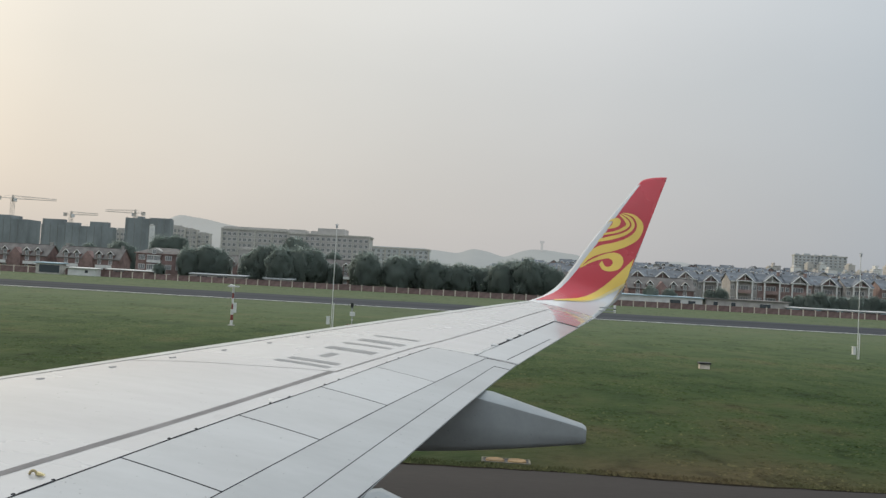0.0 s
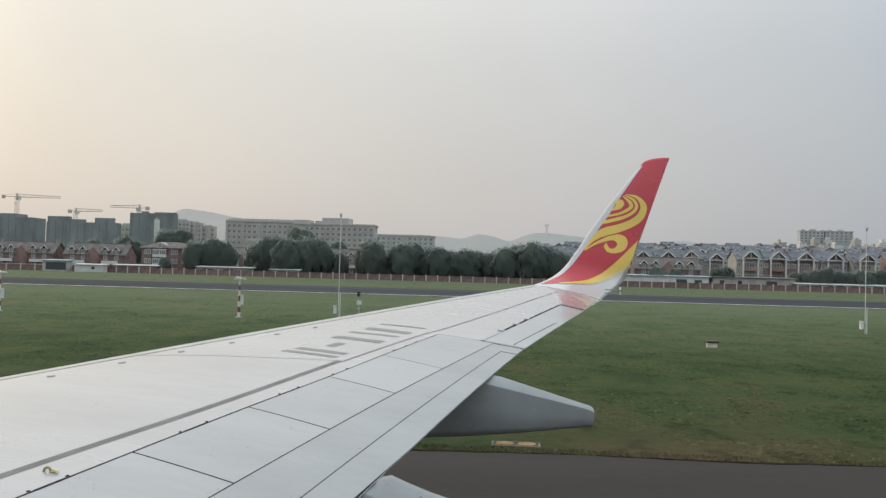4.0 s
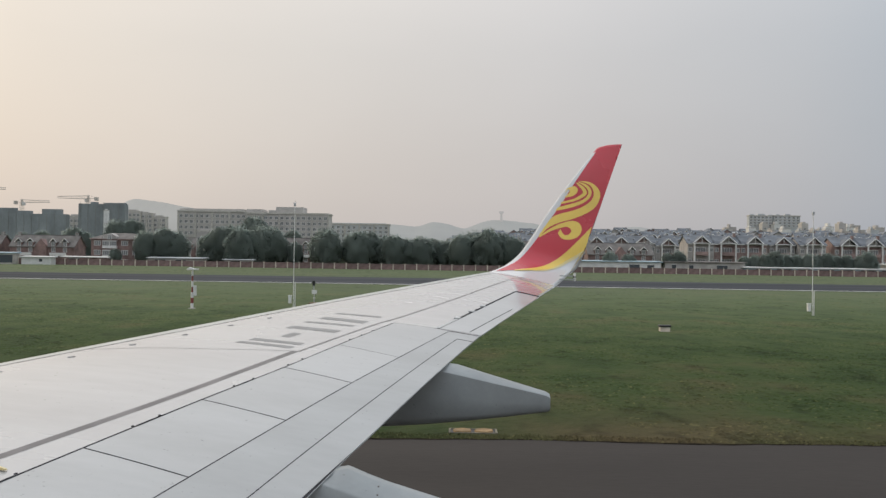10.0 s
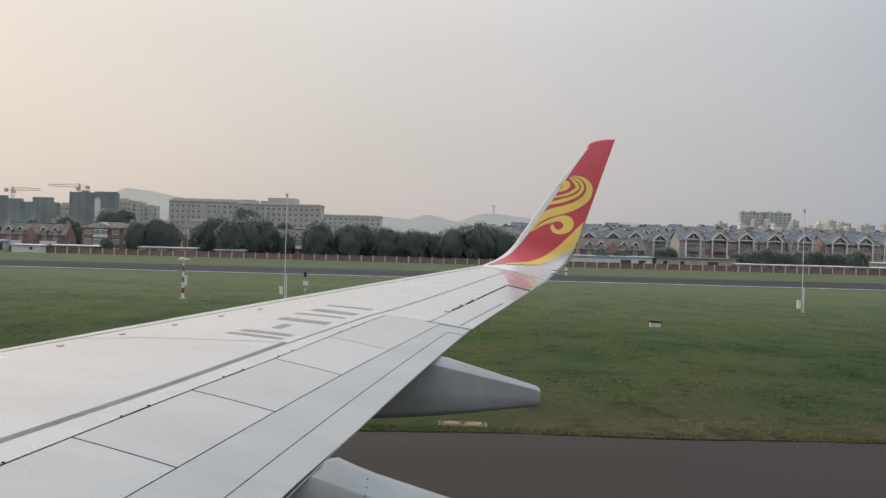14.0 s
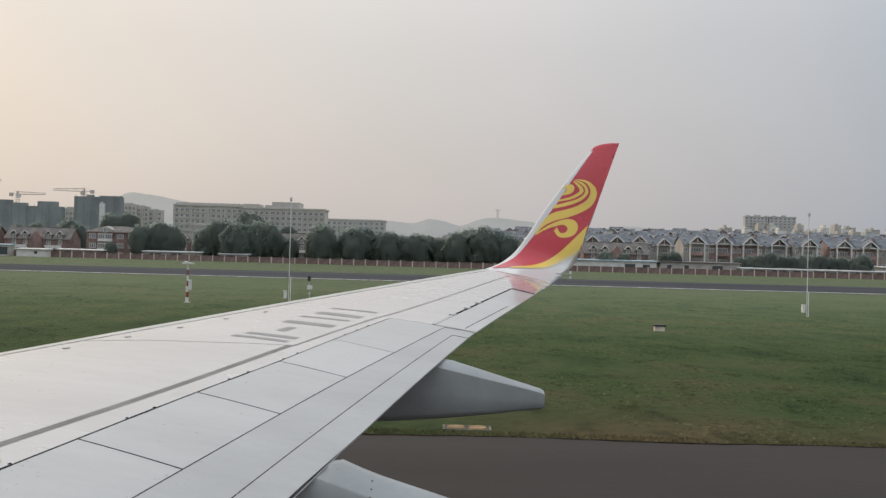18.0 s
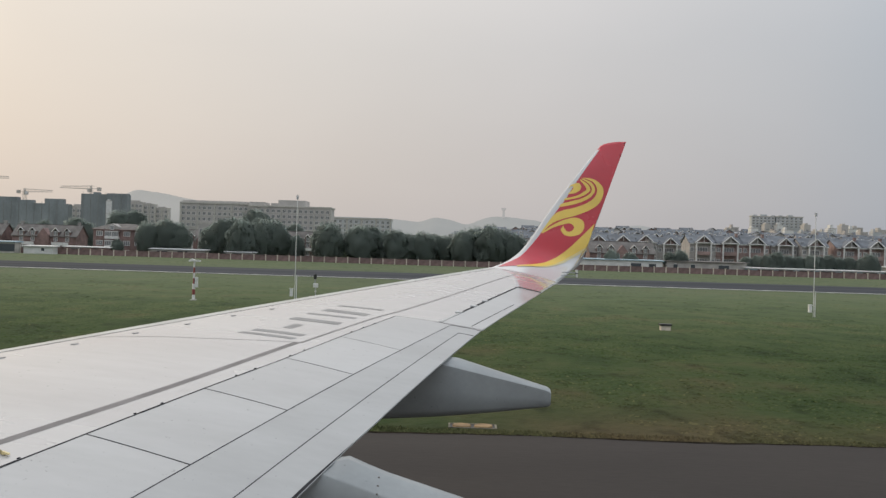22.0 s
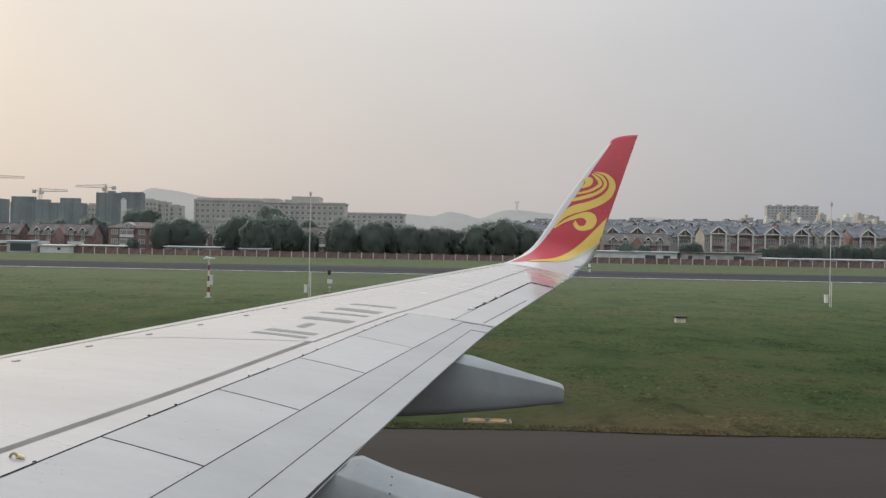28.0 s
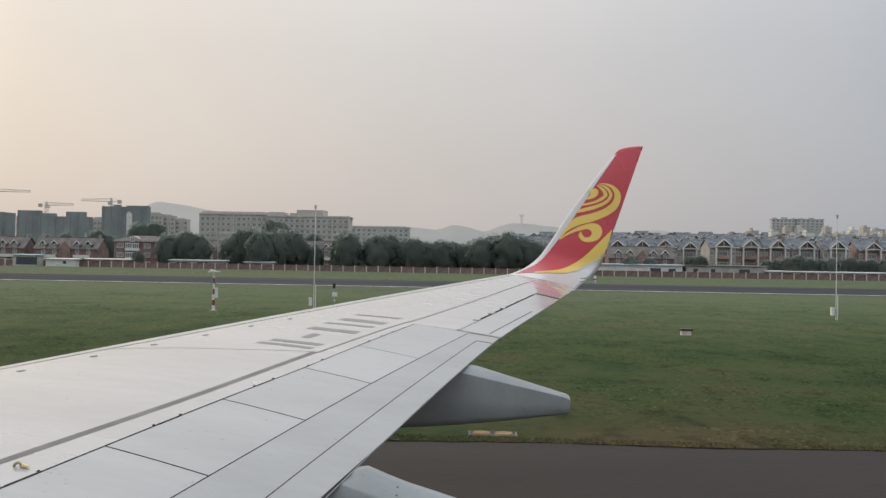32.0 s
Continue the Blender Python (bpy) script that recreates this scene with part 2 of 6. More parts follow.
SIGN_ORANGE = material("sign_orange", (0.75, 0.32, 0.03), 0.45, spread=0.05)
SWASH_BLUE = material("swash_blue", (0.05, 0.14, 0.36), 0.35, spread=0.08)
SWASH_GOLD = material("swash_gold", (0.62, 0.50, 0.30), 0.35, spread=0.08)
BARE_SOIL = material("bare_soil", (0.20, 0.13, 0.08), 0.95, spread=0.25, scale=0.8, fine=9)
SAND = material("pale_sand", (0.48, 0.34, 0.22), 0.95, spread=0.2, scale=0.6, fine=7)
EDGE_SHADE = material("edge_shade", (0.030, 0.026, 0.020), 1.0, spread=0.3, scale=2, fine=14, gloss=0.0)
PIT_RIM = material("earthy_concrete", (0.150, 0.140, 0.100), 0.9, spread=0.35, scale=3, fine=18)
OLD_SLAB = material("weathered_lid", (0.25, 0.165, 0.080), 0.9, spread=0.2, scale=4, fine=30)
PANE = glass("window_glass", (0.05, 0.06, 0.07))
# lighter panes: haze over the distant windows put into the glass colour
PANE_HAZED = glass("hazed_glass", (0.15, 0.155, 0.16), 0.3)
LAMP_GLASS = glass("lamp_glass", (0.75, 0.75, 0.70))


def grass_ground(name="airfield_grass", tufts=False):
    """Mown airfield grass: patches along the strip, drier towards the pavement's edge. Tufts vary one by one."""
    m = bpy.data.materials.new(name)
    m.use_nodes = True
    n, l = m.node_tree.nodes, m.node_tree.links
    b = n["Principled BSDF"]
    b.inputs["Roughness"].default_value, b.inputs["Specular IOR Level"].default_value = 0.8, 0.03
    tc = n.new("ShaderNodeTexCoord")
    layers = []
    for scale, stretch, detail in ((0.05, (0.45, 1, 1), 5), (0.30, (1.0, 0.7, 1), 8), (3.0, (1, 0.7, 1), 6), (1.0, (1.0, 0.6, 1), 5), (0.10, (1, 0.5, 1), 3)):
        mp, t = n.new("ShaderNodeMapping"), n.new("ShaderNodeTexNoise")
        mp.inputs["Scale"].default_value = stretch
        t.inputs["Scale"].default_value, t.inputs["Detail"].default_value = scale, detail
        l.new(tc.outputs["Object"], mp.inputs["Vector"])
        l.new(mp.outputs[0], t.inputs["Vector"])
        layers.append(t)
    ramp = n.new("ShaderNodeValToRGB")
    for k, (p, c) in enumerate([(0.38, (0.041, 0.065, 0.025)), (0.46, (0.062, 0.094, 0.035)), (0.53, (0.081, 0.111, 0.043)), (0.62, (0.110, 0.112, 0.052))]):
        e = ramp.color_ramp.elements[k] if k < 2 else ramp.color_ramp.elements.new(p)
        e.position, e.color = p, (*c, 1)
    mix = n.new("ShaderNodeMath")
    mix.operation = "MULTIPLY_ADD"
    mix.inputs[1].default_value = 0.45
    half = n.new("ShaderNodeMath")
    half.operation = "MULTIPLY"
    half.inputs[1].default_value = 0.55
    l.new(layers[1].outputs["Fac"], half.inputs[0])
    l.new(layers[0].outputs["Fac"], mix.inputs[0])
    l.new(half.outputs[0], mix.inputs[2])
    l.new(mix.outputs[0], ramp.inputs[0])
    sep = n.new("ShaderNodeSeparateXYZ")
    l.new(tc.outputs["Object"], sep.inputs[0])
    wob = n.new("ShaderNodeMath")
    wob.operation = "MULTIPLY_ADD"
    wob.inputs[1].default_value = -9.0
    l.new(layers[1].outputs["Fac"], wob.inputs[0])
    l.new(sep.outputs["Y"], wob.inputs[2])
    dry = n.new("ShaderNodeMapRange")
    dry.inputs["From Min"].default_value, dry.inputs["From Max"].default_value = 15.0, 22.0
    dry.inputs["To Min"].default_value, dry.inputs["To Max"].default_value = 0.85, 0.0
    l.new(wob.outputs[0], dry.inputs["Value"])
    # lush stretches break the dry verge
    lush = n.new("ShaderNodeMapRange")
    lush.inputs["From Min"].default_value, lush.inputs["From Max"].default_value = 0.44, 0.56
    l.new(layers[4].outputs["Fac"], lush.inputs["Value"])
    verge = n.new("ShaderNodeMath")
    verge.operation = "MULTIPLY"
    l.new(dry.outputs[0], verge.inputs[0])
    l.new(lush.outputs[0], verge.inputs[1])
    straw = n.new("ShaderNodeMix")
    straw.data_type = "RGBA"
    straw.inputs["B"].default_value = (0.158, 0.118, 0.068, 1)
    l.new(verge.outputs[0], straw.inputs["Factor"])
    l.new(ramp.outputs[0], straw.inputs["A"])
    g = n.new("ShaderNodeMapRange")
    g.inputs["To Min"].default_value, g.inputs["To Max"].default_value = 0.78, 1.22
    l.new(layers[2].outputs["Fac"], g.inputs["Value"])
    grain = n.new("ShaderNodeMix")
    grain.data_type, grain.blend_type = "RGBA", "MULTIPLY"
    grain.inputs["Factor"].default_value = 1
    l.new(straw.outputs["Result"], grain.inputs["A"])
    l.new(g.outputs[0], grain.inputs["B"])
    # darker tussocks
    tussock = n.new("ShaderNodeMapRange")
    tussock.inputs["From Min"].default_value, tussock.inputs["From Max"].default_value = 0.54, 0.70
    tussock.inputs["To Min"].default_value, tussock.inputs["To Max"].default_value = 1.0, 0.62
    l.new(layers[3].outputs["Fac"], tussock.inputs["Value"])
    clumps = n.new("ShaderNodeVectorMath")
    clumps.operation = "SCALE"
    l.new(grain.outputs["Result"], clumps.inputs[0])
    l.new(tussock.outputs[0], clumps.inputs["Scale"])
    # aerial haze put into the colour: dark by the taxiway, paler far out
    haze_gain = n.new("ShaderNodeMapRange")
    haze_gain.inputs["From Min"].default_value, haze_gain.inputs["From Max"].default_value = 14.0, 95.0
    haze_gain.inputs["To Min"].default_value, haze_gain.inputs["To Max"].default_value = 0.52, 1.08
    l.new(wob.outputs[0], haze_gain.inputs["Value"])
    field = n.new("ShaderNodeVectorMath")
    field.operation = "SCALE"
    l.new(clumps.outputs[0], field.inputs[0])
    l.new(haze_gain.outputs[0], field.inputs["Scale"])
    # far grass washed out by the same painted haze
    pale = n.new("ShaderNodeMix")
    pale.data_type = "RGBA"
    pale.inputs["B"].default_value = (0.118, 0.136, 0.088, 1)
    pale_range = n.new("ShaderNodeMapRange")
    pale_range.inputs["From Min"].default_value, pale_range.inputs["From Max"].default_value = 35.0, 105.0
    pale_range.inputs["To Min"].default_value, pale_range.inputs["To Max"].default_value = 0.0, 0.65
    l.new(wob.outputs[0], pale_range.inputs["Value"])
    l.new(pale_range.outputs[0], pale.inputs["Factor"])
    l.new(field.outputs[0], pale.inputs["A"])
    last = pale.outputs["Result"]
    if tufts:
        geo, tint, old = n.new("ShaderNodeNewGeometry"), n.new("ShaderNodeMapRange"), n.new("ShaderNodeMapRange")
        tint.inputs["To Min"].default_value, tint.inputs["To Max"].default_value = 0.80, 1.20
        old.inputs["From Min"].default_value, old.inputs["From Max"].default_value = 0.86, 1.25
        each, dead = n.new("ShaderNodeVectorMath"), n.new("ShaderNodeMix")
        each.operation, dead.data_type = "SCALE", "RGBA"
        dead.inputs["B"].default_value = (0.16, 0.15, 0.07, 1)
        l.new(geo.outputs["Random Per Island"], tint.inputs["Value"])
        l.new(geo.outputs["Random Per Island"], old.inputs["Value"])
        l.new(last, each.inputs[0])
        l.new(tint.outputs[0], each.inputs["Scale"])
        l.new(each.outputs[0], dead.inputs["A"])
        l.new(old.outputs[0], dead.inputs["Factor"])
        last = dead.outputs["Result"]
    l.new(last, b.inputs["Base Color"])
    bp = n.new("ShaderNodeBump")
    bp.inputs["Strength"].default_value, bp.inputs["Distance"].default_value = 0.8, 0.12
    l.new(layers[2].outputs["Fac"], bp.inputs["Height"])
    l.new(bp.outputs[0], b.inputs["Normal"])
    return m


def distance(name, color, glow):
    """A far hill or tower in haze: plain backdrop, the haze added as emission."""
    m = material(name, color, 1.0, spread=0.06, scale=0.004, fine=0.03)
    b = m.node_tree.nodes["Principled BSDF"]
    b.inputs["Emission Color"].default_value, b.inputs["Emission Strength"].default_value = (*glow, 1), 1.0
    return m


# thin leaves let some light through
leaf_nodes, leaf_links = LEAF.node_tree.nodes, LEAF.node_tree.links
see_through, leaf_mix = leaf_nodes.new("ShaderNodeBsdfTranslucent"), leaf_nodes.new("ShaderNodeMixShader")
see_through.inputs["Color"].default_value = (0.44, 0.51, 0.47, 1)
leaf_mix.inputs[0].default_value = 0.55
leaf_links.new(leaf_nodes["Principled BSDF"].outputs[0], leaf_mix.inputs[1])
leaf_links.new(see_through.outputs[0], leaf_mix.inputs[2])
leaf_links.new(leaf_mix.outputs[0], leaf_nodes["Material Output"].inputs[0])
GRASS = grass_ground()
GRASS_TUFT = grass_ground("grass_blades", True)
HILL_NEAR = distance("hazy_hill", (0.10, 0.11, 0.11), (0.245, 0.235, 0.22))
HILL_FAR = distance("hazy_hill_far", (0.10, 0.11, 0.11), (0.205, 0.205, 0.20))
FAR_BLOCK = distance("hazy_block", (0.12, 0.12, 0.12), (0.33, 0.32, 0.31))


# ---- mesh helpers ----
def box(bm, x0, x1, y0, y1, z0, z1):
    v = [bm.verts.new(p) for p in ((x0, y0, z0), (x1, y0, z0), (x1, y1, z0), (x0, y1, z0), (x0, y0, z1), (x1, y0, z1), (x1, y1, z1), (x0, y1, z1))]
    for f in ((3, 2, 1, 0), (4, 5, 6, 7), (0, 1, 5, 4), (1, 2, 6, 5), (2, 3, 7, 6), (3, 0, 4, 7)):
        bm.faces.new([v[k] for k in f])
    return bm


def boxes(*rows):
    bm = bmesh.new()
    for row in rows:
        box(bm, *row)
    return bm


def bar(bm, a, b, w, sides=4):
    """A straight member of width w from a to b."""
    a, b = Vector(a), Vector(b)
    d = (b - a).normalized()
    side = d.orthogonal().normalized()
    up = d.cross(side)
    rings = []
    for p in (a, b):
        rings.append([bm.verts.new(p + (side * math.cos(2 * math.pi * (k + 0.5) / sides) + up * math.sin(2 * math.pi * (k + 0.5) / sides)) * w * 0.6) for k in range(sides)])
    for k in range(sides):
        bm.faces.new((rings[0][k], rings[0][(k + 1) % sides], rings[1][(k + 1) % sides], rings[1][k]))
    bm.faces.new(rings[0][::-1])
    bm.faces.new(rings[1])
    return bm


def prism(bm, outline, axis, lo, hi):
    """An outline of (u, z) pushed along x or y from lo to hi."""
    def at(u, z, w):
        return (w, u, z) if axis == "x" else (u, w, z)
    a, b = [bm.verts.new(at(u, z, lo)) for u, z in outline], [bm.verts.new(at(u, z, hi)) for u, z in outline]
    n = len(outline)
    for k in range(n):
        bm.faces.new((a[k], a[(k + 1) % n], b[(k + 1) % n], b[k]))
    bm.faces.new(a[::-1])
    bm.faces.new(b)
    return bm


def finish(bm, name, mat, smooth=False):
    bmesh.ops.recalc_face_normals(bm, faces=bm.faces)
    me = bpy.data.meshes.new(name)
    bm.to_mesh(me)
    bm.free()
    me.materials.append(mat)
    if smooth:
        me.shade_smooth()
    return me


def part(name, bm, mat, parent, label="", smooth=False, at=None):
    me = bm if isinstance(bm, bpy.types.Mesh) else finish(bm, name, mat, smooth)
    ob = new(name, me)
    ob.parent = parent
    if at is not None:
        ob.matrix_basis = at
    return tagged(ob, label)


def thing(name, m, label, category, group="", kind=""):
    ob = new(name)
    ob.empty_display_size = 0.3
    ob.matrix_basis = m
    return tagged(ob, label, category, group, kind)


def structure(name, bm, mat, label, category, smooth=False):
    me = finish(bm, name, mat, smooth)
    return tagged(new(name, me), label, category, kind="structure")


def smooth_line(points, n):
    """A smooth run of n + 1 points through the given ones."""
    pts = [Vector(p) for p in points]
    out = []
    for k in range(n + 1):
        u = k / n * (len(pts) - 1)
        i = min(int(u), len(pts) - 2)
        t = u - i
        a, b, c, d = pts[max(i - 1, 0)], pts[i], pts[i + 1], pts[min(i + 2, len(pts) - 1)]
        out.append(0.5 * (2 * b + (c - a) * t + (2 * a - 5 * b + 4 * c - d) * t * t + (3 * b - a - 3 * c + d) * t ** 3))
    return out


# ---- the aircraft's wing ----
TIP_Y = 15.3


def wing_point(y, v, off=0.0):
    """The wing's upper skin: y outwards along the span, v from leading (0) to trailing edge (1)."""
    d = y - TIP_Y
    xl, xt = 0.638 + 0.52 * d, 1.767 + 0.27 * d
    zl, zt = -0.2697 + 0.0696 * d - 0.00097 * d * d, -0.4898 + 0.0325 * d - 0.0071 * d * d
    # the outer trailing edge runs nearly straight
    if -5.4 < d < 0:
        zt -= 0.045 * math.sin(math.pi * -d / 5.4)
    chord = xt - xl
    return Vector((xl + chord * v, y, 4 + zl + (zt - zl) * v + 0.09 * chord * v * (1 - v) + 0.4 * off))


def wing_under(y, v):
    top = wing_point(y, v)
    d = y - TIP_Y
    chord = 1.129 - 0.25 * d
    return top - Vector((0, 0, 0.012 + chord * 0.34 * (math.sqrt(max(v, 0)) * (1 - v)) * (1 - 0.35 * v)))


def lerp_table(table, y):
    for (a, p), (b, q) in zip(table, table[1:]):
        if y <= b or (b, q) == table[-1]:
            return p + (q - p) * (y - a) / (b - a)


def wing_patch(v_lo, v_hi, y0, y1, ny, nv, top, skirt=0.0, shift=None):
    """A sheet laid on the skin between two chord lines, top metres above it, with edges turned down to skirt."""
    bm = bmesh.new()
    grid = []
    for i in range(ny + 1):
        row = []
        for j in range(nv + 1):
            t = j / nv
            y = y0 + (y1 - y0) * i / ny
            if shift:
                y += shift(i / ny, t)
            v = v_lo(y) * (1 - t) + v_hi(y) * t
            row.append(bm.verts.new(wing_point(y, v, top)))
        grid.append(row)
    for i in range(ny):
        for j in range(nv):
            bm.faces.new((grid[i][j], grid[i + 1][j], grid[i + 1][j + 1], grid[i][j + 1]))
    if skirt:
        edge = [grid[i][0] for i in range(ny + 1)] + [grid[ny][j] for j in range(1, nv + 1)] + [grid[i][nv] for i in range(ny - 1, -1, -1)] + [grid[0][j] for j in range(nv - 1, 0, -1)]
        low = [bm.verts.new(v.co - Vector((0, 0, skirt))) for v in edge]
        n = len(edge)
        for k in range(n):
            bm.faces.new((edge[k], low[k], low[(k + 1) % n], edge[(k + 1) % n]))
    return bm


def wing_strip(line, width, top, n=40):
    """A narrow strip along points (y, v) on the skin."""
    run = smooth_line([(y, v, 0) for y, v in line], n)
    pts = [wing_point(p.x, p.y, top) for p in run]
    bm = bmesh.new()
    rows = []
    for k, p in enumerate(pts):
        d = (pts[min(k + 1, n)] - pts[max(k - 1, 0)]).normalized()
        y, v = run[k].x, run[k].y
        normal = (wing_point(y + 0.05, v) - wing_point(y - 0.05, v)).cross(wing_point(y, v + 0.01) - wing_point(y, v - 0.01))
        side = d.cross(normal).normalized() * width / 2
        q = [p + side, p - side]
        rows.append([bm.verts.new(c) for c in q])
    for a, b in zip(rows, rows[1:]):
        bm.faces.new((a[0], b[0], b[1], a[1]))
    return bm


wing = thing("aircraft_wing", AIRCRAFT, "light grey aircraft wing with red and yellow upturned tip", "wing")

bm = bmesh.new()
NY, NV = 78, 36
rings = []
for i in range(NY + 1):
    y = 0.05 + (TIP_Y - 0.05) * i / NY
    top = [bm.verts.new(wing_point(y, (j / NV) ** 1.35)) for j in range(NV + 1)]
    low = [bm.verts.new(wing_under(y, (j / NV) ** 1.35)) for j in range(NV, 0, -1)]
    rings.append(top + low)
for a, b in zip(rings, rings[1:]):
    for k in range(len(a)):
        bm.faces.new((a[k], b[k], b[(k + 1) % len(b)], a[(k + 1) % len(a)]))
bm.faces.new(rings[0])
skin = part("wing_skin", bm, WING_PAINT, wing, "light grey painted metal skin", True)

SPOILER_FRONT = [(1.5, 0.555), (5.14, 0.593), (6.72, 0.609), (7.75, 0.622), (9.94, 0.621)]
SPOILER_REAR = [(1.5, 0.752), (5.04, 0.801), (6.57, 0.819), (7.61, 0.832), (8.58, 0.848), (9.91, 0.869)]
FLAP_SEAM = [(1.5, 0.905), (5.27, 0.920), (7.30, 0.928), (9.62, 0.937)]


def table_line(table, add=0.0):
    return lambda y: lerp_table(table, y) + add


def one(value):
    return lambda y: value


# dark bay under the movable panels, seen in the gaps between them
part("panel_bay", wing_patch(table_line(SPOILER_FRONT, -0.002), one(1.0), 1.5, 9.93, 60, 14, 0.0015), SEAL, wing, "dark rubber seal in the gaps")
GAP = 0.007
DIVIDERS = [1.6, 3.35, 4.50, 5.63, 6.72, 7.75, 8.70, 9.94]
for a, b in zip(DIVIDERS, DIVIDERS[1:]):
    # panel sides lean inwards a little towards the rear
    thin_gap = 0.003 if abs(b - 9.94) < 0.01 else GAP
    part("spoiler_panel", wing_patch(table_line(SPOILER_FRONT, 0.0016), table_line(SPOILER_REAR, -0.0014), a + (0.003 if abs(a - 8.70) < 0.01 else GAP), b - thin_gap, 14, 8, 0.005, 0.004,
                                     (lambda s, t: -0.13 * t * (1 - s)) if b == DIVIDERS[-1] else (lambda s, t: -0.13 * t)), PANEL_PAINT, wing)
part("flap_panel", wing_patch(table_line(SPOILER_REAR, 0.0014), table_line(FLAP_SEAM, -0.0012), 1.6, 9.90, 60, 5, 0.005, 0.004), FLAP_PAINT, wing)
part("flap_panel", wing_patch(table_line(FLAP_SEAM, 0.0012), table_line([(1.6, 0.988), (5.6, 0.994), (6.6, 1.002), (9.61, 1.002)]), 1.6, 9.61, 60, 4, 0.005, 0.012), FLAP_PAINT, wing)
part("flap_end", wing_patch(table_line(FLAP_SEAM, -0.004), one(1.002), 9.635, 9.905, 4, 4, 0.005, 0.012), FLAP_PAINT, wing)

# aileron with its tab
AIL_FRONT = [(10.0, 0.815), (11.55, 0.804), (13.60, 0.778)]
part("aileron_bay", wing_patch(table_line(AIL_FRONT, -0.008), one(1.0), 9.966, 13.63, 30, 6, 0.0015), SEAL, wing, "dark gap round the aileron")
part("aileron", wing_patch(table_line(AIL_FRONT, 0.006), one(1.004), 9.97, 13.60, 30, 6, 0.005, 0.010), PANEL_PAINT, wing)
part("aileron_tab_seam", wing_strip([(10.04, 0.946), (11.0, 0.954), (12.04, 0.963)], 0.011, 0.0065), SEAL, wing)
for y0, y1 in ((9.99, 10.70), (11.31, 11.42)):
    part("aileron_gap_cover", wing_patch(table_line(AIL_FRONT, -0.012), table_line(AIL_FRONT, 0.003), y0, y1, 4, 2, 0.0075, 0.006), PANEL_PAINT, wing)
for y in (10.73, 11.33, 11.85):
    part("hinge_cover", wing_patch(table_line(AIL_FRONT, -0.022), table_line(AIL_FRONT, 0.004), y - 0.05, y + 0.05, 2, 3, 0.030, 0.024), PANEL_PAINT, wing)
bm = bmesh.new()
for a, b in zip([wing_point(13.63, 0.772 + 0.0285 * k) for k in range(8)], [wing_point(13.63, 0.772 + 0.0285 * (k + 1)) for k in range(8)]):
    box(bm, a.x, b.x + 0.001, 13.625, 13.64, a.z - 0.01, (a.z + b.z) / 2 + 0.011)
part("tip_joint_seam", bm, SEAL, wing)
part("outer_panel_seam", wing_strip([(9.94, 0.615), (9.95, 0.745), (9.925, 0.87), (9.925, 1.0)], 0.010, 0.0065, 12), SEAL, wing)

part("spoiler_seam", wing_strip([(1.6, 0.554), (5.14, 0.5915), (6.72, 0.6075), (7.75, 0.6205), (8.8, 0.6205), (9.93, 0.6195)], 0.008, 0.0068, 80), SEAL, wing)
part("aileron_seam", wing_strip([(10.0, 0.812), (11.55, 0.800), (13.60, 0.774)], 0.026, 0.0062, 30), SEAL, wing)
part("rear_spoiler_seam", wing_strip([(1.6, 0.753), (5.04, 0.801), (6.57, 0.819), (7.61, 0.832), (8.58, 0.848), (9.88, 0.869)], 0.008, 0.0068, 80), SEAL, wing)
part("flap_seam", wing_strip([(1.6, 0.905), (5.27, 0.920), (7.30, 0.928), (9.62, 0.937)], 0.007, 0.0068, 80), SEAL, wing)
# painted lines and seams of the main skin
part("walkway_stripe", wing_strip([(2.2, 0.440), (4.2, 0.497), (5.44, 0.5215), (6.79, 0.5465), (8.29, 0.5530)], 0.056, 0.003, 60), STRIPE, wing, "wide dark grey painted walkway line")
part("walkway_stripe", wing_strip([(8.29, 0.563), (9.70, 0.571), (10.53, 0.582), (12.46, 0.551), (15.0, 0.460)], 0.022, 0.003, 60), STRIPE, wing)
part("skin_seam", wing_strip([(7.82, 0.049), (7.98, 0.184), (8.08, 0.327), (8.19, 0.442), (8.30, 0.561)], 0.008, 0.0032, 24), STRIPE, wing)
part("slat_seam", wing_strip([(2.0, 0.015), (5.5, 0.024), (7.16, 0.032), (9.43, 0.057), (15.06, 0.098)], 0.006, 0.0032, 60), STRIPE, wing)
part("leading_edge", wing_patch(one(0.004), table_line([(1.5, 0.012), (5.5, 0.020), (7.16, 0.028), (9.43, 0.051), (15.2, 0.091)]), 1.6, 15.2, 60, 4, 0.004, 0.0), SLAT_METAL, wing, "bare metal leading edge slat")
for v in (0.578, 0.589):
    part("placard_bar", wing_patch(one(v), one(v + 0.0012), 6.58, 6.65, 2, 1, 0.002), LETTER_GREY, wing)

for y, v in ((4.9, 0.067), (5.6, 0.074), (6.2, 0.08), (6.9, 0.086), (7.50, 0.091), (8.07, 0.099), (8.61, 0.113), (9.18, 0.120), (9.70, 0.134)):
    part("slat_stop", wing_patch(one(v - 0.0050), one(v + 0.0050), y - 0.020, y + 0.020, 2, 2, 0.012, 0.011), LETTER_GREY, wing)
for y in (4.93, 5.18, 6.06, 6.31, 7.11, 7.35, 7.84, 8.07, 8.95, 9.2, 9.45):
    part("hinge_cap", wing_patch(table_line(SPOILER_FRONT, -0.0075), table_line(SPOILER_FRONT, -0.0045), y - 0.008, y + 0.008, 2, 2, 0.012, 0.009), SEAL, wing)
